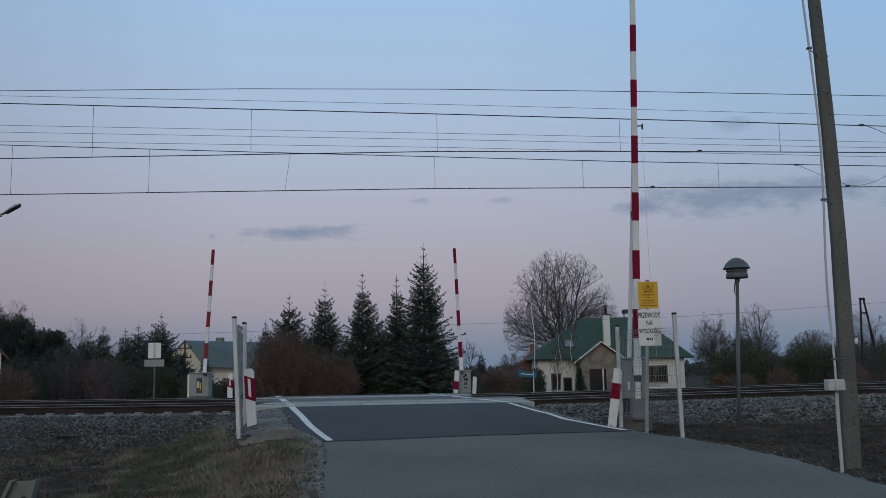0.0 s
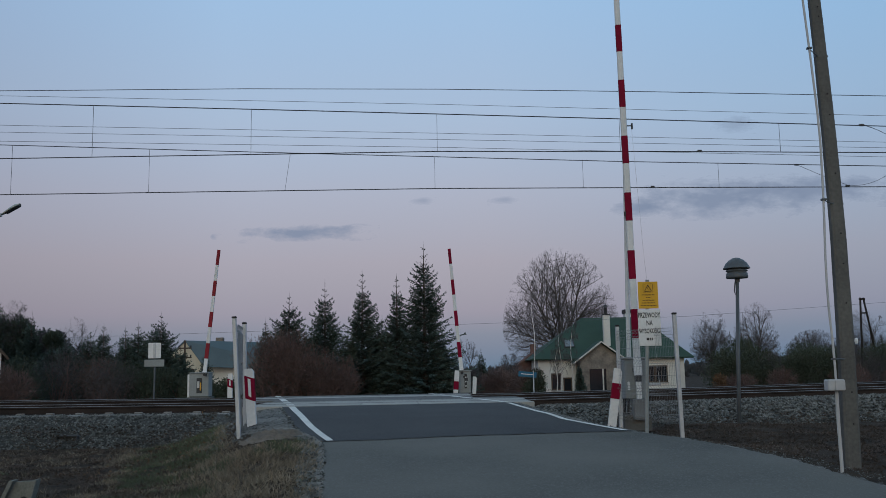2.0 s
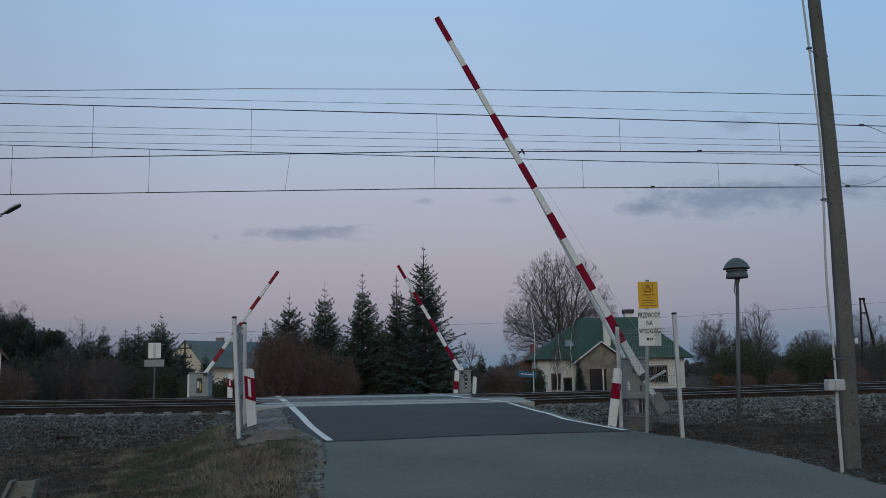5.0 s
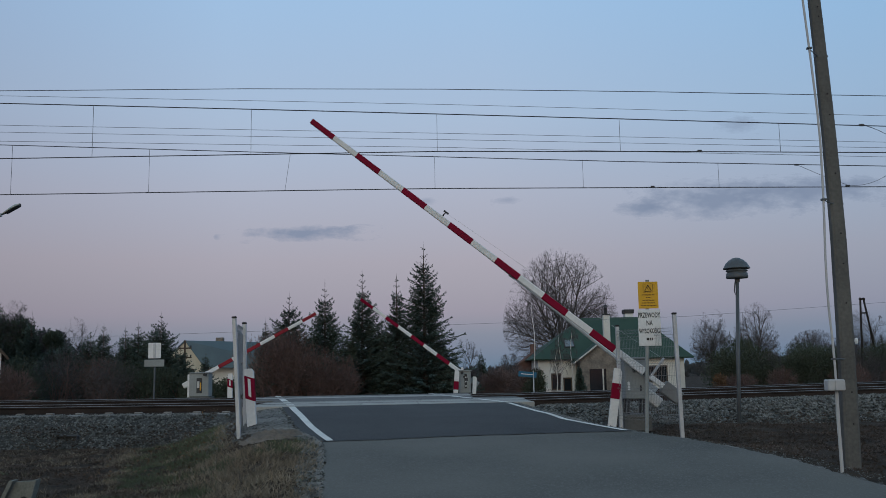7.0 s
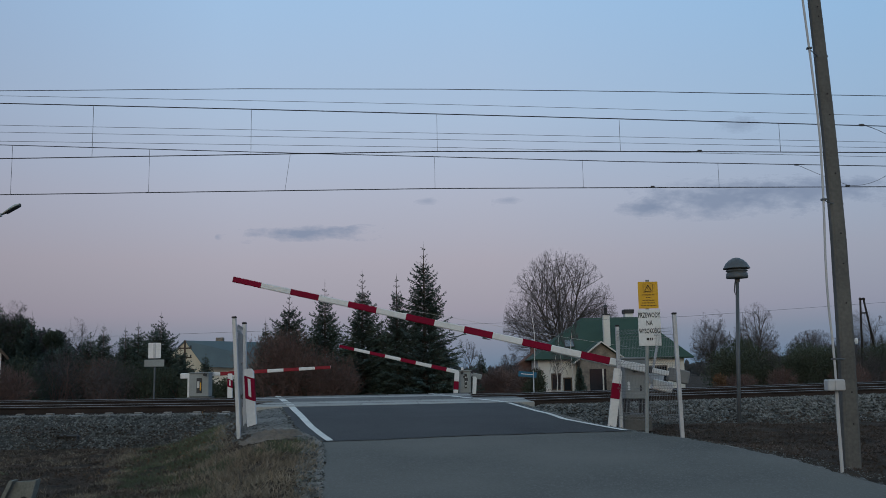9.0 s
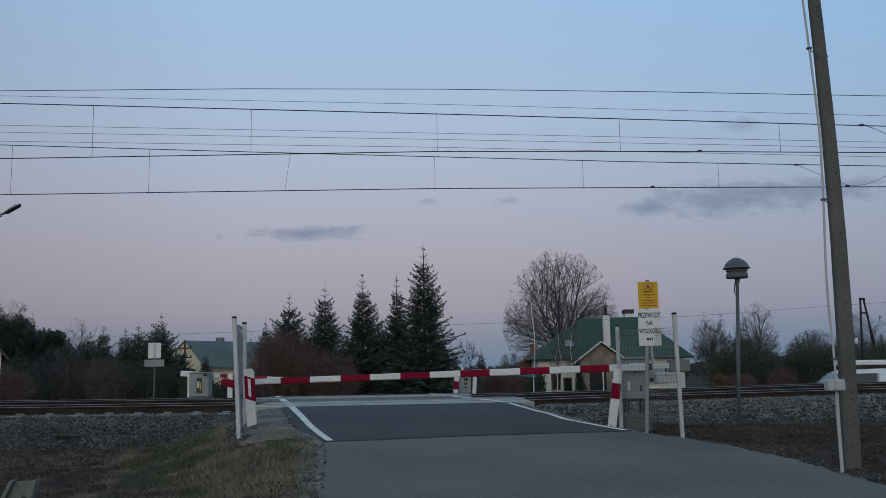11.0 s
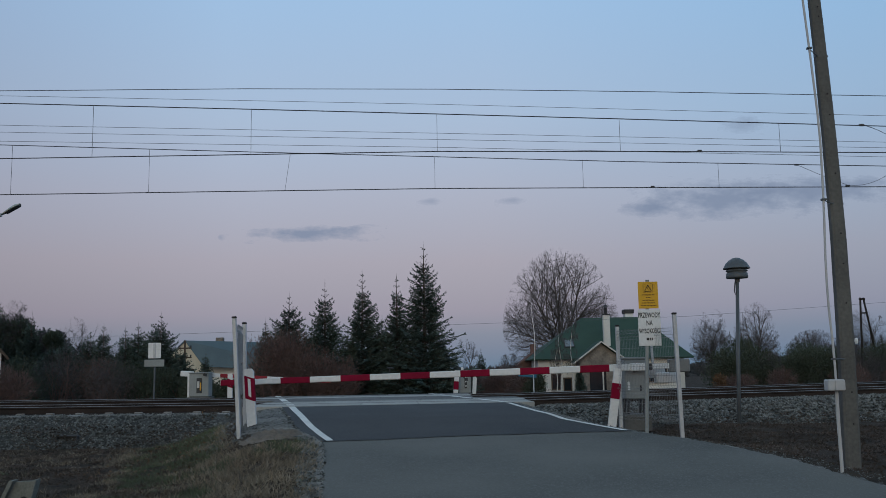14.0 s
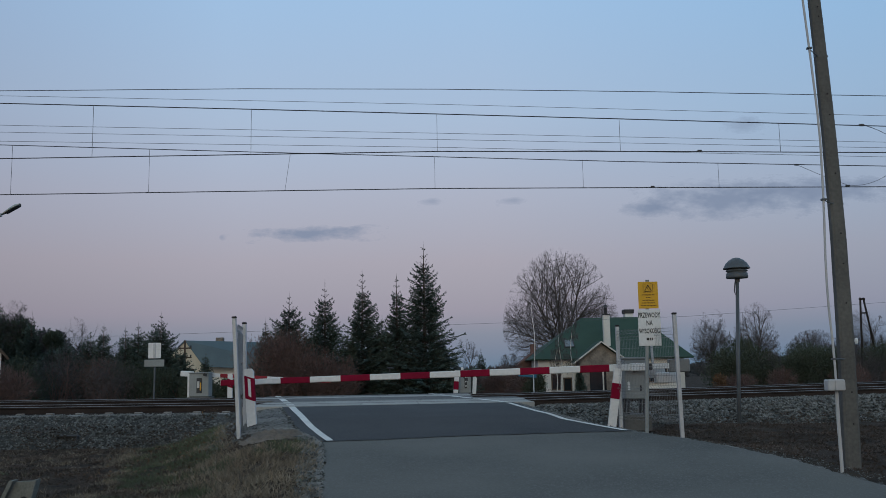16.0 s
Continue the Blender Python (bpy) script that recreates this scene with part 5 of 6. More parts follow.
def build_plants():
    # row of spruces across the street
    for i, (x, h, r) in enumerate([(-10.17, 5.0, 1.2), (-8.83, 6.45, 2.7), (-6.79, 7.05, 2.1), (-4.66, 7.6, 2.3), (-2.70, 7.4, 1.7), (-1.13, 9.25, 3.1), (-3.6, 5.0, 2.0), (-5.6, 4.4, 2.0), (-7.7, 4.6, 2.0), (-0.2, 4.0, 1.7), (-9.9, 3.8, 1.8)]):
        plant_spruce(x, 52.0 + (0.9 if i > 5 else 0), h, r, 40 + i)
    # western conifers and thicket
    for i, (x, h, r) in enumerate([(-18.6, 6.0, 2.6), (-20.3, 5.5, 2.1), (-21.4, 5.2, 1.9), (-22.35, 5.4, 1.8), (-23.5, 5.0, 1.9), (-17.7, 3.9, 1.5), (-24.8, 4.6, 1.9), (-19.4, 4.9, 2.0), (-26.3, 4.4, 1.9), (-20.9, 4.4, 2.1)]):
        plant_spruce(x, 60.0 + 0.7 * (i % 3), h, r, 60 + i, "dark spruce in a dense row by the street", "western spruces")
    plant_spruce(-25.0, 96, 4.4, 1.3, 80, "small dark spruce before the far house", "western spruces", dens=0.7)
    plant_spruce(3.62, 92, 4.1, 1.0, 81, "small dark spruce far behind the street", "western spruces", dens=0.7)
    # thickets
    plant_shrub(-9.2, 49.2, 3.6, 2.2, 4.4, 8000, 1, "reddish-brown leafless thicket before the spruces", TWIG)
    plant_shrub(-7.4, 49.4, 3.6, 2.2, 3.7, 7000, 2, "reddish-brown leafless thicket before the spruces", TWIG)
    plant_shrub(-5.6, 49.6, 2.6, 2.0, 2.6, 4000, 3, "reddish-brown leafless thicket before the spruces", TWIG)
    for i in range(11):
        green = i % 4 == 3 or i > 7
        plant_shrub(-31 + i * 1.9, 54 + (i % 3), 4.6, 2.6, (4.0 - 0.22 * (i % 4) - 0.1 * i) * (0.66 if i > 7 else 1), 9000 if green else 6500, 10 + i, "dense dark evergreen bush along the street" if green else "dense brown leafless bush along the street", TWIG, NEEDLE_B if green else (TWIG if i % 2 else TWIG_G), 0.13 if green else 0.18, 0.045 if green else 0.018)
    for i in range(5):
        plant_shrub(1.0 + i * 1.1, 60 + (i % 2) * 2, 2.2, 2.0, 1.75 + 0.12 * (i % 3), 4200, 30 + i, "reddish leafless garden bush", TWIG_R, None, 0.26, 0.022)
    for i in range(14):
        green = i % 4 != 2
        plant_shrub(20.9 + i * 1.65, 67 + (i % 3) * 1.5, 3.3, 3.0, (3.9, 4.2, 3.2, 3.5)[(i * 5) % 4] - 0.15 * (i % 3), 11000 if green else 7000, 50 + i, "dense dark green bush along the street" if green else "dense brown leafless bush along the street", TWIG_G, NEEDLE_B if green else TWIG_G, 0.14, 0.048 if green else 0.018)
    for i in range(6):
        plant_shrub(19.4 + i * 3.9, 62 + (i % 2), 3.0, 2.0, 1.5 + 0.3 * (i % 3), 1800, 75 + i, "low reddish-brown leafless bush along the street", TWIG, None, 0.26, 0.026)
    plant_shrub(5.75, 58.5, 1.5, 1.4, 1.9, 2600, 95, "dense dark green bush by the street sign", TWIG_G, NEEDLE_B, 0.18, 0.05)
    plant_shrub(18.15, 61, 0.9, 0.8, 1.9, 700, 90, "small russet bush by the street", TWIG, RUSSET, 0.16, 0.05)
    plant_shrub(-23.5, 49.2, 2.6, 1.8, 2.5, 5000, 130, "dense brown leafless bush along the street", TWIG, None, 0.3, 0.02)
    plant_spruce(10.35, 71, 2.4, 0.42, 91, "dark clipped conifer by the house door", "garden conifers")
    for i, (x, w, h) in enumerate([(-32.2, 3.4, 8.3), (-30.8, 3.0, 7.8), (-29.5, 2.8, 7.2), (-28.3, 2.2, 6.4), (-27.5, 1.3, 6.3)]):
        plant_shrub(x, 64.5 + 0.4 * (i % 2), w, 2.6, h, 12000, 110 + i, "tall dark thicket at the western edge", TWIG_G, TWIG_G if i % 2 else NEEDLE_B, 0.17, 0.03 if i % 2 else 0.05)
    for i, (x, h, r) in enumerate([(-31.4, 7.3, 2.0), (-30.0, 7.0, 1.9), (-28.9, 6.5, 1.8)]):
        plant_spruce(x, 64.0 + 0.6 * (i % 2), h, r, 120 + i, "dark spruce at the western edge", "western spruces")
    # leafless trees
    plant_bare(11.2, 88, 13.6, 11.2, 5, "large leafless lime tree behind the house", BARK, TWIG_G, 1, 0.30, 0.21, 12, "bare_tree", [
        (-1.1, 0.4, 9.3), (1.6, -0.5, 8.8), (-3.8, -1.2, 8.0), (-5.8, 0.8, 5.6), (-6.2, -0.6, 2.6), (3.6, 1.0, 6.8), (4.9, -0.8, 3.4),
        (0.4, 4.2, 6.5), (-1.6, -4.0, 6.2), (2.8, -3.6, 5.2)])
    for i, (x, y, h, w, tips) in enumerate([(24.35, 84, 7.5, 4.0, 800), (28.5, 84, 7.9, 4.3, 900), (33.8, 84, 5.2, 5.4, 500), (39.4, 86, 7.2, 5.2, 450), (42.0, 84, 5.6, 5.0, 350), (1.3, 58, 4.0, 2.2, 300), (-28.3, 70, 6.6, 3.0, 450), (-27.0, 72, 6.6, 2.6, 400), (4.9, 70, 3.2, 2.4, 350), (-31.0, 66, 7.6, 3.4, 400), (36.0, 82, 4.7, 4.0, 350)]):
        plant_bare(x, y, h, w, 20 + i, "slender leafless tree beyond the railway", BARK, TWIG_G, 1 if tips > 700 else 2, 0.34 if tips > 700 else 0.16, 0.015 * h, 6 if tips < 420 else 9)
    for i, (x, h, w) in enumerate([(6.42, 8.6, 2.9), (8.30, 5.8, 1.6), (8.0, 4.2, 1.4), (9.12, 6.8, 1.9)]):
        plant_birch(x, 66, h, w, 35 + i)
    # wooded hill far in the west, and a low far belt of woods
    rng = random.Random(7)
    s = Shape()
    for i in range(420):
        x = -95 - 110 * rng.random() ** 0.8
        y = 295 + 30 * rng.random()
        top = 10.5 + 12.5 * smooth01((-115 - x) / 34.0)
        if x > -127:
            top *= smooth01((-108 - x) / 16) * 0.6 + 0.35
        z = -1 + (top - 4) * rng.random() ** 0.5
        h, wd = 5.5 * rng.uniform(0.6, 1.25), rng.uniform(1.3, 2.6)
        for q in range(70):
            t = rng.random()
            a, rr = rng.random() * 6.283, wd * (1.1 - t) ** 0.7 * rng.random() ** 0.5
            p = Vector((x + rr * math.cos(a), y + rr * math.sin(a), z + h * t))
            s.blade(p, Vector((math.cos(a), math.sin(a), rng.uniform(-0.3, 1.2))).normalized(), (rng.uniform(-1, 1), 1, rng.uniform(-1, 1)), rng.uniform(0.6, 1.5), rng.uniform(0.4, 0.9))
    tagged(part("far_woods", s, HILLW), "dark wooded hill in the distance", "woods", "", "stuff")
    s = Shape()
    for i in range(1500):
        x, y = rng.uniform(-260, 330), rng.uniform(190, 230)
        h = rng.uniform(2.0, 4.2) * (1 + 0.5 * noise.noise((x * 0.03, 0, 0))) * (0.45 if -15 < x < 48 else 1)
        for q in range(14):
            p = Vector((x + rng.uniform(-2, 2), y + rng.uniform(-1, 1), -0.5 + h * rng.random()))
            s.blade(p, Vector((rng.uniform(-1, 1), rng.uniform(-0.5, 0.5), rng.uniform(0, 1.4))).normalized(), (0, 1, 0.2), rng.uniform(0.8, 1.8), 0.7)
    tagged(part("far_woods", s, HILLW), "low belt of distant woods on the horizon", "woods", "", "stuff")


# ---------------------------------------------------------------- clouds
def cloud_material(name, cover):
    m = bpy.data.materials.new(name)
    m.use_nodes = True
    n, l = m.node_tree.nodes, m.node_tree.links
    n.clear()
    out = n.new("ShaderNodeOutputMaterial")
    em = n.new("ShaderNodeEmission")
    em.inputs[0].default_value, em.inputs[1].default_value = (0.205, 0.245, 0.335, 1), 1.0
    tr = n.new("ShaderNodeBsdfTransparent")
    mix = n.new("ShaderNodeMixShader")
    tc = n.new("ShaderNodeTexCoord")
    ns = n.new("ShaderNodeTexNoise")
    ns.inputs["Scale"].default_value, ns.inputs["Detail"].default_value, ns.inputs["Roughness"].default_value = 0.030, 8, 0.62
    mp = n.new("ShaderNodeMapping")
    mp.inputs["Scale"].default_value = (0.8, 1, 1.9)
    l.new(tc.outputs["Object"], mp.inputs[0])
    l.new(mp.outputs[0], ns.inputs["Vector"])
    gr = n.new("ShaderNodeTexGradient")
    gr.gradient_type = "SPHERICAL"
    mg = n.new("ShaderNodeMapping")
    mg.inputs["Location"].default_value, mg.inputs["Scale"].default_value = (-1, 0, -1), (2, 0, 2)
    l.new(tc.outputs["Generated"], mg.inputs[0])
    l.new(mg.outputs[0], gr.inputs[0])
    ad = n.new("ShaderNodeMath")
    ad.operation = "ADD"
    tw = n.new("ShaderNodeMath")
    tw.operation = "MULTIPLY"
    tw.inputs[1].default_value = 1.9
    l.new(ns.outputs["Fac"], tw.inputs[0])
    l.new(tw.outputs[0], ad.inputs[0])
    l.new(gr.outputs["Fac"], ad.inputs[1])
    mr = n.new("ShaderNodeMapRange")
    mr.inputs[1].default_value, mr.inputs[2].default_value, mr.inputs[4].default_value = 1.04, 1.80, cover
    l.new(ad.outputs[0], mr.inputs[0])
    l.new(mr.outputs[0], mix.inputs[0])
    l.new(tr.outputs[0], mix.inputs[1])
    l.new(em.outputs[0], mix.inputs[2])
    l.new(mix.outputs[0], out.inputs[0])
    m.cycles.emission_sampling = "NONE"
    return m


def build_clouds():
    """Thin banks of stratus, two kilometres off, drifting together."""
    bank, wisp = cloud_material("cloud_bank", 0.80), cloud_material("cloud_wisp", 0.42)
    made = []
    for x, z, w, h in ((-225, 237, 250, 30), (470, 285, 330, 80), (625, 296, 330, 62), (345, 272, 120, 36), (112, 286, 62, 16), (-25, 287, 52, 16), (510, 412, 90, 34), (-377, 232, 18, 14)):
        s = Shape()
        cols, rows = 10, 4
        for j in range(rows + 1):
            for i in range(cols + 1):
                u, v = i / cols - 0.5, j / rows - 0.5
                s.v.append(Vector((u * w, 14 * (u * u + v * v) * 4, v * h)))
        for j in range(rows):
            for i in range(cols):
                k = j * (cols + 1) + i
                s.f.append((k, k + 1, k + cols + 2, k + cols + 1))
        ob = part("cloud", s, bank if w > 100 else wisp, None, "", True)
        ob.location = (x, 1500, z)
        tagged(ob, "thin blue-grey evening cloud bank", "cloud", "evening clouds")
        made.append((ob, x, z))
    return made


# ---------------------------------------------------------------- ground cover
def build_cover():
    rng = random.Random(11)
    # loose stones on the near face of the bank
    s = Shape()
    for i in range(34000):
        x = rng.uniform(-13, 14.5)
        yt = rng.uniform(17.2, 19.6)
        z = float(np.interp(yt, [17.0, 17.5, 18.1, 18.7, 19.02, 19.6], [-0.12, 0.05, 0.28, 0.45, 0.545, 0.56]))
        y = yt + SKEW * x
        z += (track_rise(x) + (0.04 if x > 2 else 0)) * smooth01((yt - 17) / 1.6)
        if road_l(y) - 0.5 < x < road_r(y) + 0.35:
            continue
        r = rng.uniform(0.016, 0.040) * (1.1 if x > 0 else 0.75)
        k = len(s.v)
        for d in ((1, 0, 0), (0, 1, 0), (-1, 0, 0), (0, -1, 0), (0, 0, 0.8), (0, 0, -0.8)):
            s.v.append(Vector((x + (d[0] + rng.uniform(-0.4, 0.4)) * r, y + (d[1] + rng.uniform(-0.4, 0.4)) * r, z + 0.018 + (d[2] + rng.uniform(-0.3, 0.3)) * r)))
        s.f += [(k, k + 1, k + 4), (k + 1, k + 2, k + 4), (k + 2, k + 3, k + 4), (k + 3, k, k + 4), (k + 1, k, k + 5), (k + 2, k + 1, k + 5), (k + 3, k + 2, k + 5), (k, k + 3, k + 5)]
    for i in range(5200):
        y = rng.uniform(8.0, 18.9)
        west = rng.random() < 0.62
        off = rng.random() ** 1.3 * (1.5 if y > 13.2 and west else 0.85 if y > 13.2 else 0.3 if west else 0.42)
        x = road_l(y) - off if west else road_r(y) + off
        r = rng.uniform(0.008, 0.03) if west or y > 13.2 else rng.uniform(0.005, 0.013)
        k = len(s.v)
        z = ground_z(x, y) + 0.018
        for d in ((1, 0, 0), (0, 1, 0), (-1, 0, 0), (0, -1, 0), (0, 0, 0.8)):
            s.v.append(Vector((x + (d[0] + rng.uniform(-0.4, 0.4)) * r, y + (d[1] + rng.uniform(-0.4, 0.4)) * r, z + (d[2] + rng.uniform(-0.3, 0.3)) * r)))
        s.f += [(k, k + 1, k + 4), (k + 1, k + 2, k + 4), (k + 2, k + 3, k + 4), (k + 3, k, k + 4)]
    tagged(part("ballast_stones", s, STONE), "loose crushed grey stones on the railway bank", "stones", "", "stuff")
    # grass on the western verge, leaf litter and weeds in the east
    dry, grn = Shape(), Shape()
    for i in range(15000):
        x, y = rng.uniform(-9, -1.2), rng.uniform(6.5, 17.0)
        d = road_l(y) - x
        patch = noise.noise((x * 0.9, y * 0.9, 2))
        if d < 0.12 or patch < -0.5 or (12.75 < y and d < 1.1):
            continue
        if rng.random() > (0.95 if d < 1.9 else 0.70 if d < 2.9 else 0.06):
            continue
        lush = noise.noise((x * 0.8, y * 0.8, 9)) + 0.4 * noise.noise((x * 2.4, y * 2.4, 4)) + rng.uniform(-0.2, 0.2) + (0.32 if 1.2 < d < 2.6 and y > 9.5 else -0.2)
        sh = grn if lush > 0.22 else dry
        tall = rng.uniform(0.035, 0.095) * (1.25 if d < 1.6 else 0.9) * (1 + 0.5 * patch)
        a = rng.random() * 6.283
        bow = Vector((math.cos(a), math.sin(a), 0)) * rng.uniform(0.2, 0.9)
        for k in range(16):
            p = Vector((x + rng.gauss(0, 0.05), y + rng.gauss(0, 0.04), 0))
            p.z = ground_z(p.x, p.y) - 0.01
            dd = (bow + Vector((rng.uniform(-0.6, 0.6), rng.uniform(-0.6, 0.6), rng.uniform(0.35, 0.9)))).normalized()
            sh.blade(p, dd, (rng.uniform(-1, 1), rng.uniform(-1, 1), 0.1), tall * rng.uniform(0.6, 1.4), 0.006)
    # pale dead stalks at the foot of the bank
    for i in range(420):
        x, y = rng.uniform(-12, -3.4), rng.gauss(15.0, 1.4)
        if y > 17.2 or road_l(y) - x < 1.6 or noise.noise((x * 0.7, y * 0.7, 12)) < -0.1:
            continue
        z = ground_z(x, y)
        for k in range(3):
            dd = Vector((rng.uniform(-0.9, 0.9), rng.uniform(-0.9, 0.9), rng.uniform(0.3, 1))).normalized()
            tall = rng.uniform(0.04, 0.13)
            foot = Vector((x + rng.gauss(0, 0.06), y + rng.gauss(0, 0.06), z))
            dry.blade(foot, dd, (rng.uniform(-1, 1), rng.uniform(-1, 1), 0), tall, 0.006)
            dry.blade(foot + dd * tall * 0.8, (rng.uniform(-1, 1), rng.uniform(-1, 1), 0.5), (0, 0, 1), 0.022, 0.014)
    for i in range(5000):
        x, y = rng.uniform(3.2, 12), rng.uniform(8.5, 18.0)
        d = x - road_r(y)
        if d < 0.1 or noise.noise((x, y, 4)) < -0.05:
            continue
        p = Vector((x, y, ground_z(x, y)))
        dry.blade(p, Vector((rng.uniform(-1, 1), rng.uniform(-1, 1), rng.uniform(0.05, 0.4))).normalized(), (0, 0.3, 1), rng.uniform(0.02, 0.06), 0.010)
    tagged(part("dry_grass", dry, GRASS_DRY), "withered straw-coloured grass on the verge", "grass", "", "stuff")
    tagged(part("green_grass", grn, GRASS_GRN), "short dull green grass on the verge", "grass", "", "stuff")
    weed, clod = Shape(), Shape()
    for i in range(95000):
        east = rng.random() < 0.5
        x, y = (rng.uniform(3.0, 14), rng.uniform(8.5, 18.2)) if east else (rng.uniform(-12, -2.2), rng.uniform(7.5, 17.9))
        d = max(x - road_r(y), road_l(y) - x)
        bare = noise.noise((x * 1.3, y * 1.3, 6))
        if d < (0.35 if east else 1.3) or bare < -0.3:
            continue
        z = ground_z(x, y) + max(0, (y - SKEW * x - 17.3) * 0.4)
        if i % 4 == 0:
            r = rng.uniform(0.012, 0.034)
            k = len(clod.v)
            for q in ((1, 0, 0), (0, 1, 0), (-1, 0, 0), (0, -1, 0), (0, 0, 0.9)):
                clod.v.append(Vector((x + (q[0] + rng.uniform(-0.4, 0.4)) * r, y + (q[1] + rng.uniform(-0.4, 0.4)) * r, z + (q[2] + rng.uniform(-0.3, 0.2)) * r)))
            clod.f += [(k, k + 1, k + 4), (k + 1, k + 2, k + 4), (k + 2, k + 3, k + 4), (k + 3, k, k + 4)]
        lie = rng.uniform(0.05, 0.5)
        for q in range(2):
            weed.blade((x + rng.gauss(0, 0.03), y + rng.gauss(0, 0.03), z + 0.004), Vector((rng.uniform(-1, 1), rng.uniform(-1, 1), lie)).normalized(), (rng.uniform(-0.5, 0.5), rng.uniform(-0.5, 0.5), 1), rng.uniform(0.025, 0.07) * (1 + 0.6 * bare), 0.008)
    tagged(part("clods", clod, SOIL), "small dark clods of bare soil", "soil", "", "stuff")
    tagged(part("weeds", weed, WEED), "withered brown weeds on bare soil", "weeds", "", "stuff")
    dr = thing("drain_mouth", pose(-7.15, 17.62, 0.10), "dark square drain mouth in the stone bank", "drain")
    part("frame", Shape().box(-0.20, 0.20, -0.15, 0.3, -0.02, 0.0, cut=0.005).box(-0.20, 0.20, -0.15, 0.3, 0.17, 0.19, cut=0.005).box(-0.20, -0.18, -0.15, 0.3, 0.0, 0.17).box(0.18, 0.20, -0.15, 0.3, 0.0, 0.17), DARK, dr)
    # solid black block stands for the shade inside the drain
    part("hollow_shade", Shape().box(-0.18, 0.18, -0.10, 0.28, 0.0, 0.17), BLACK, dr)
    litter = Shape()
    for i in range(650):
        x, y = rng.gauss(-4.2, 0.8), rng.uniform(12.5, 17.8)
        if road_l(y) - x < 0.9:
            continue
        litter.blade((x, y, ground_z(x, y) + 0.02 + max(0, (y - SKEW * x - 17.2) * 0.45)), Vector((rng.uniform(-1, 1), rng.uniform(-1, 1), rng.uniform(-0.1, 0.5))).normalized(), (rng.uniform(-0.4, 0.4), rng.uniform(-0.4, 0.4), 1), rng.uniform(0.03, 0.07), 0.035)
    tagged(part("fallen_leaves", litter, RUSSET), "scattered dry brown leaves on the bank", "leaves", "", "stuff")
    # heap of sandy gravel at the edge of the ramp
    m = Shape()
    n, rings = 36, 12
    for j in range(rings + 1):
        t = j / rings
        for i in range(n):
            a = 6.283 * i / n
            x, y = -2.42 + 0.55 * t * math.cos(a), 13.35 + 0.40 * t * math.sin(a)
            m.v.append(Vector((x, y, ground_z(x, y) + 0.10 * (1 - t) - 0.005 + 0.06 * noise.noise((x * 7, y * 7, 0)) + 0.035 * noise.noise((x * 23, y * 23, 4)))))
    for j in range(rings):
        for i in range(n):
            k = (i + 1) % n
            m.f.append((j * n + i, j * n + k, (j + 1) * n + k, (j + 1) * n + i))
    tagged(part("gravel_heap", m, SAND, None, "", True), "low heap of sandy gravel beside the ramp", "gravel heap", "", "stuff")
    # concrete culvert head in the ditch
    c = thing("culvert_head", pose(-4.10, 9.0, 0.08), "pale concrete culvert head with an open mouth", "culvert")
    body = Shape().prism([(-0.30, -0.16), (0.04, -0.16), (0.155, 0.30), (-0.085, 0.295)], 0.0, 0.06)
    body.prism([(-0.315, -0.16), (-0.27, -0.16), (-0.055, 0.31), (-0.092, 0.31)], -0.06, 0.06)
    body.prism([(0.02, -0.16), (0.045, -0.16), (0.165, 0.315), (0.142, 0.315)], -0.05, 0.06)
    part("headwall", body, MOSSY, c)
    # capped black disc paints the shade of the opening on the headwall
    part("pipe", Shape().tube((0.03, -0.012, 0.115), (0.03, 0.01, 0.115), 0.042, n=16), BLACK, c, "black disc painted for the shaded pipe mouth")


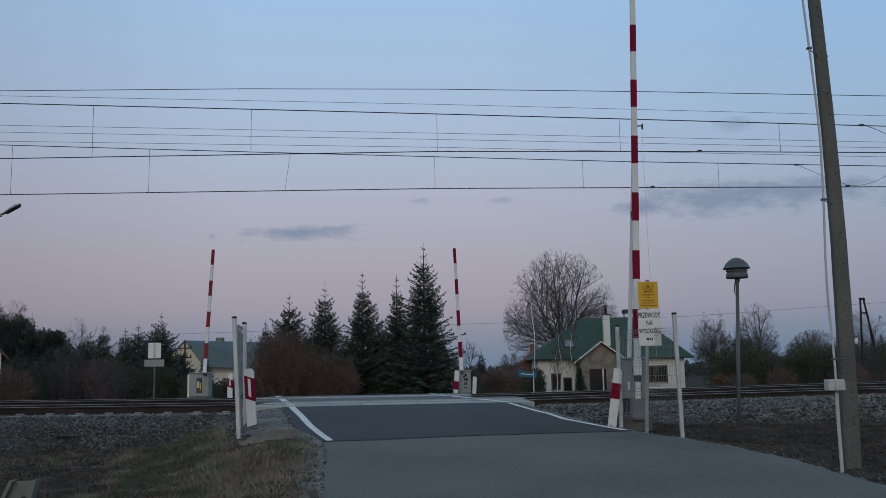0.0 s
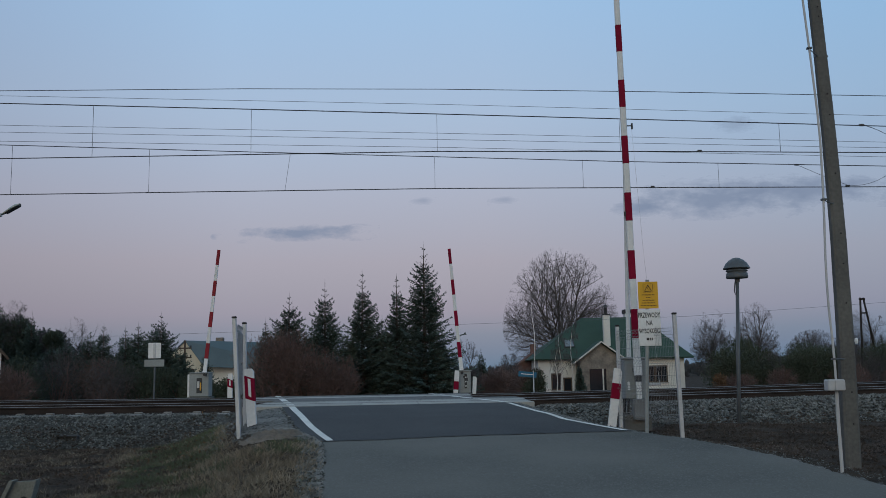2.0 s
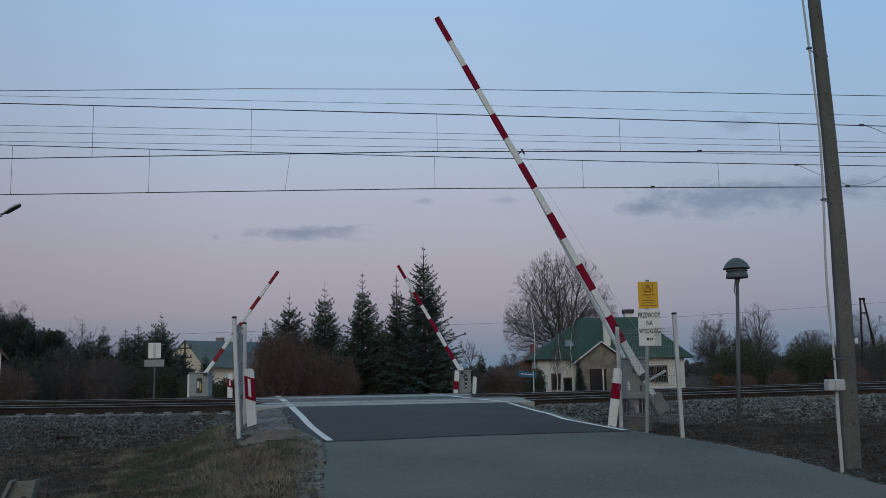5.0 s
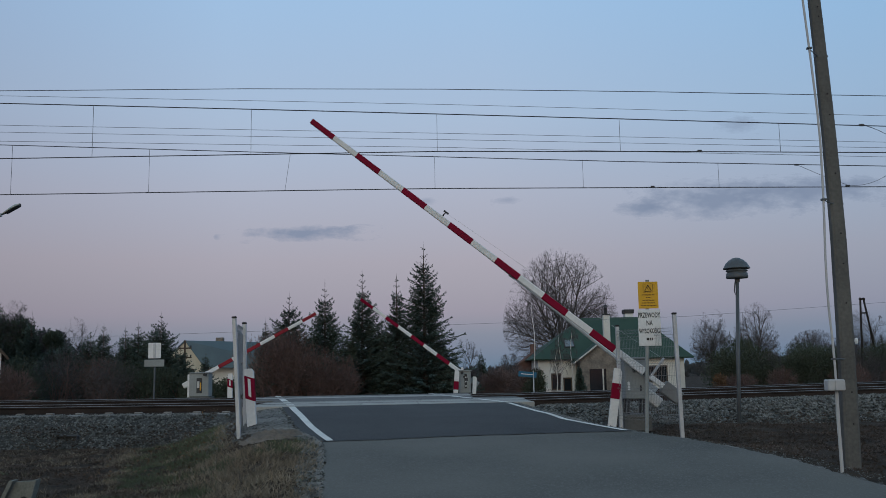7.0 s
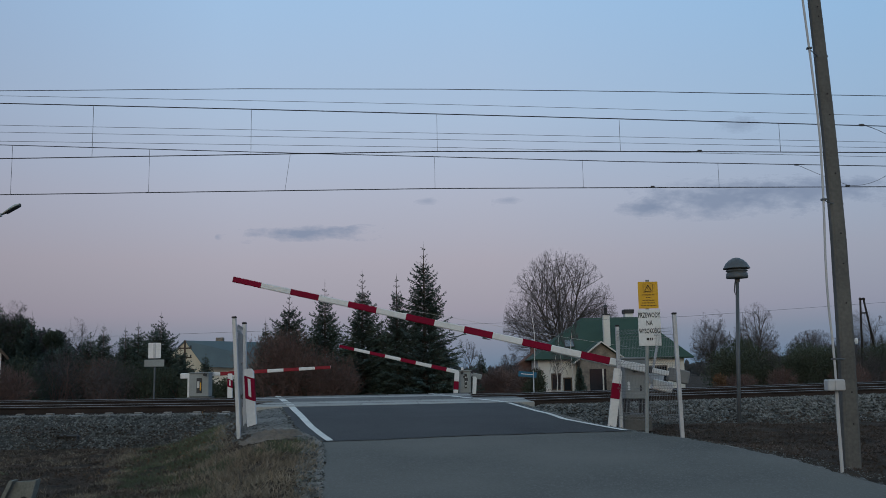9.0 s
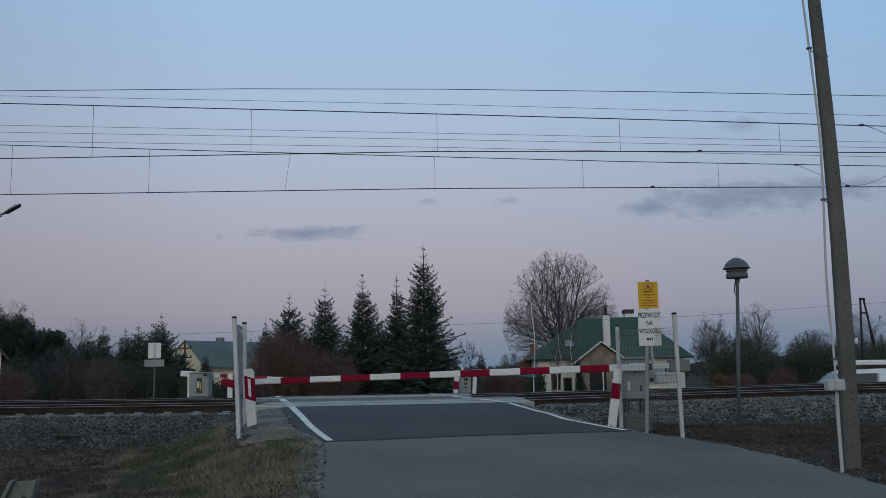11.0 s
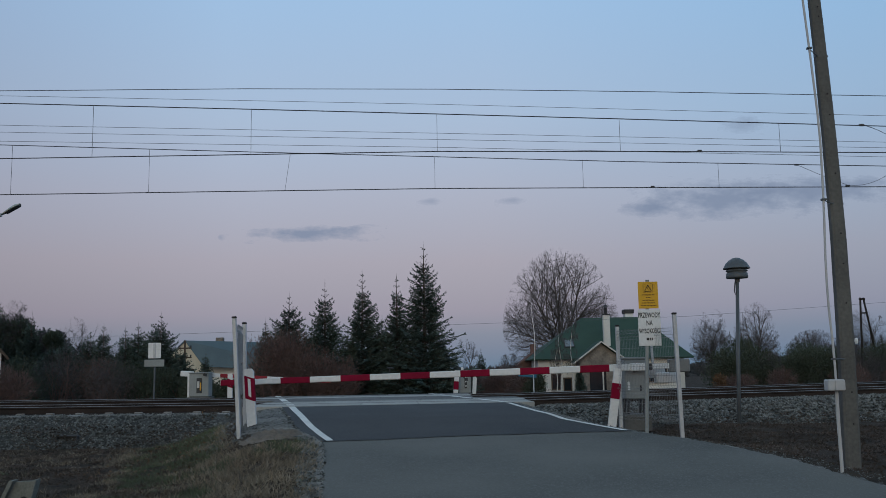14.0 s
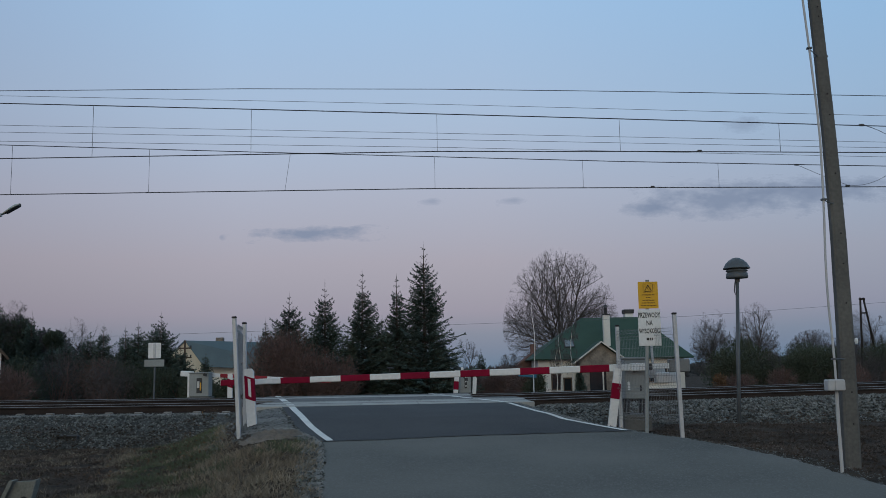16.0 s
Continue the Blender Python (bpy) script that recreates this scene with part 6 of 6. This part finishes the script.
BOOMS = build_barriers()
build_markers()
mesh_guard((2.83, 15.0), (3.53, 13.9), 0.57, 0.36, (1.47, 1.80), "galvanised wire mesh guard with capped posts beside the barrier", (0, -1))
mesh_guard((-3.25, 15.0), (-3.10, 13.9), 0.45, 0.38, (1.74, 1.84), "galvanised wire mesh guard with capped posts at the verge", (-1, -3))
build_signs()
build_siren()
build_pole()
build_lamp()
build_wires()
build_far_poles()
build_houses()
VAN = build_van()
CLOUDS = build_clouds()
build_plants()
build_cover()


def motions():
    near, right, left = BOOMS
    for boom, rows in (
            (near, [(0, 91.8), (1.15, 91.8), (1.5, 91.2), (2, 89.3), (2.5, 86.6), (3, 83.0), (3.5, 78.2), (4.0, 73.4), (4.2, 71.2), (5.2, 59.9), (6.3, 47.5), (7, 38.4), (7.5, 32.2), (8, 25.1), (8.5, 19.3), (9, 13.2), (9.2, 10.9), (9.8, 4.3), (10.3, -0.1), (10.6, -1.2), (16, -1.2)]),
            (right, [(0, 87.7), (1.2, 87.7), (1.5, 87.2), (2, 85.3), (2.5, 82.9), (3, 79.9), (3.5, 76.3), (4.2, 68.8), (5.2, 58.0), (6.3, 45.3), (7, 36.9), (7.5, 30.9), (8, 24.6), (8.5, 19.0), (9, 13.2), (9.2, 10.9), (9.8, 3.9), (10.3, -1.2), (10.6, -1.9), (16, -1.9)]),
            (left, [(0, 86.9), (1.1, 86.9), (1.5, 86.0), (2, 84.3), (2.5, 81.4), (3, 77.2), (3.5, 72.8), (4.2, 64.8), (5.2, 52.0), (6.3, 37.4), (7, 28.0), (7.5, 21.4), (8, 14.7), (8.5, 8.6), (9, 2.4), (9.2, 0.3), (9.6, -3.0), (9.9, -4.0), (16, -4.0)])):
        x, y, z = boom.location
        walk(boom, [(t, pose(x, y, z, 0, a, 0)) for t, a in rows])
    # the slack wire sinks behind the boom as the boom comes down
    for ob in near.children:
        if ob.name.startswith("stay_wire"):
            walk(ob, [(0, pose(-4.12, 0, 0.13)), (8.4, pose(-4.12, 0, 0.13)), (10.6, pose(-4.12, 0.03, 0.05, 0, 3.4, 0)), (16, pose(-4.12, 0.03, 0.05, 0, 3.4, 0))])
    walk(VAN, [(0, pose(11.27 + 20.85 * 11.3, 43.6, -0.545)), (16, pose(11.27 - 20.85 * 4.7, 43.6, -0.545))])
    for ob, x, z in CLOUDS:
        walk(ob, [(0, pose(x - 8, 1500, z + 0.8)), (16, pose(x + 9, 1500, z - 0.8))])


motions()
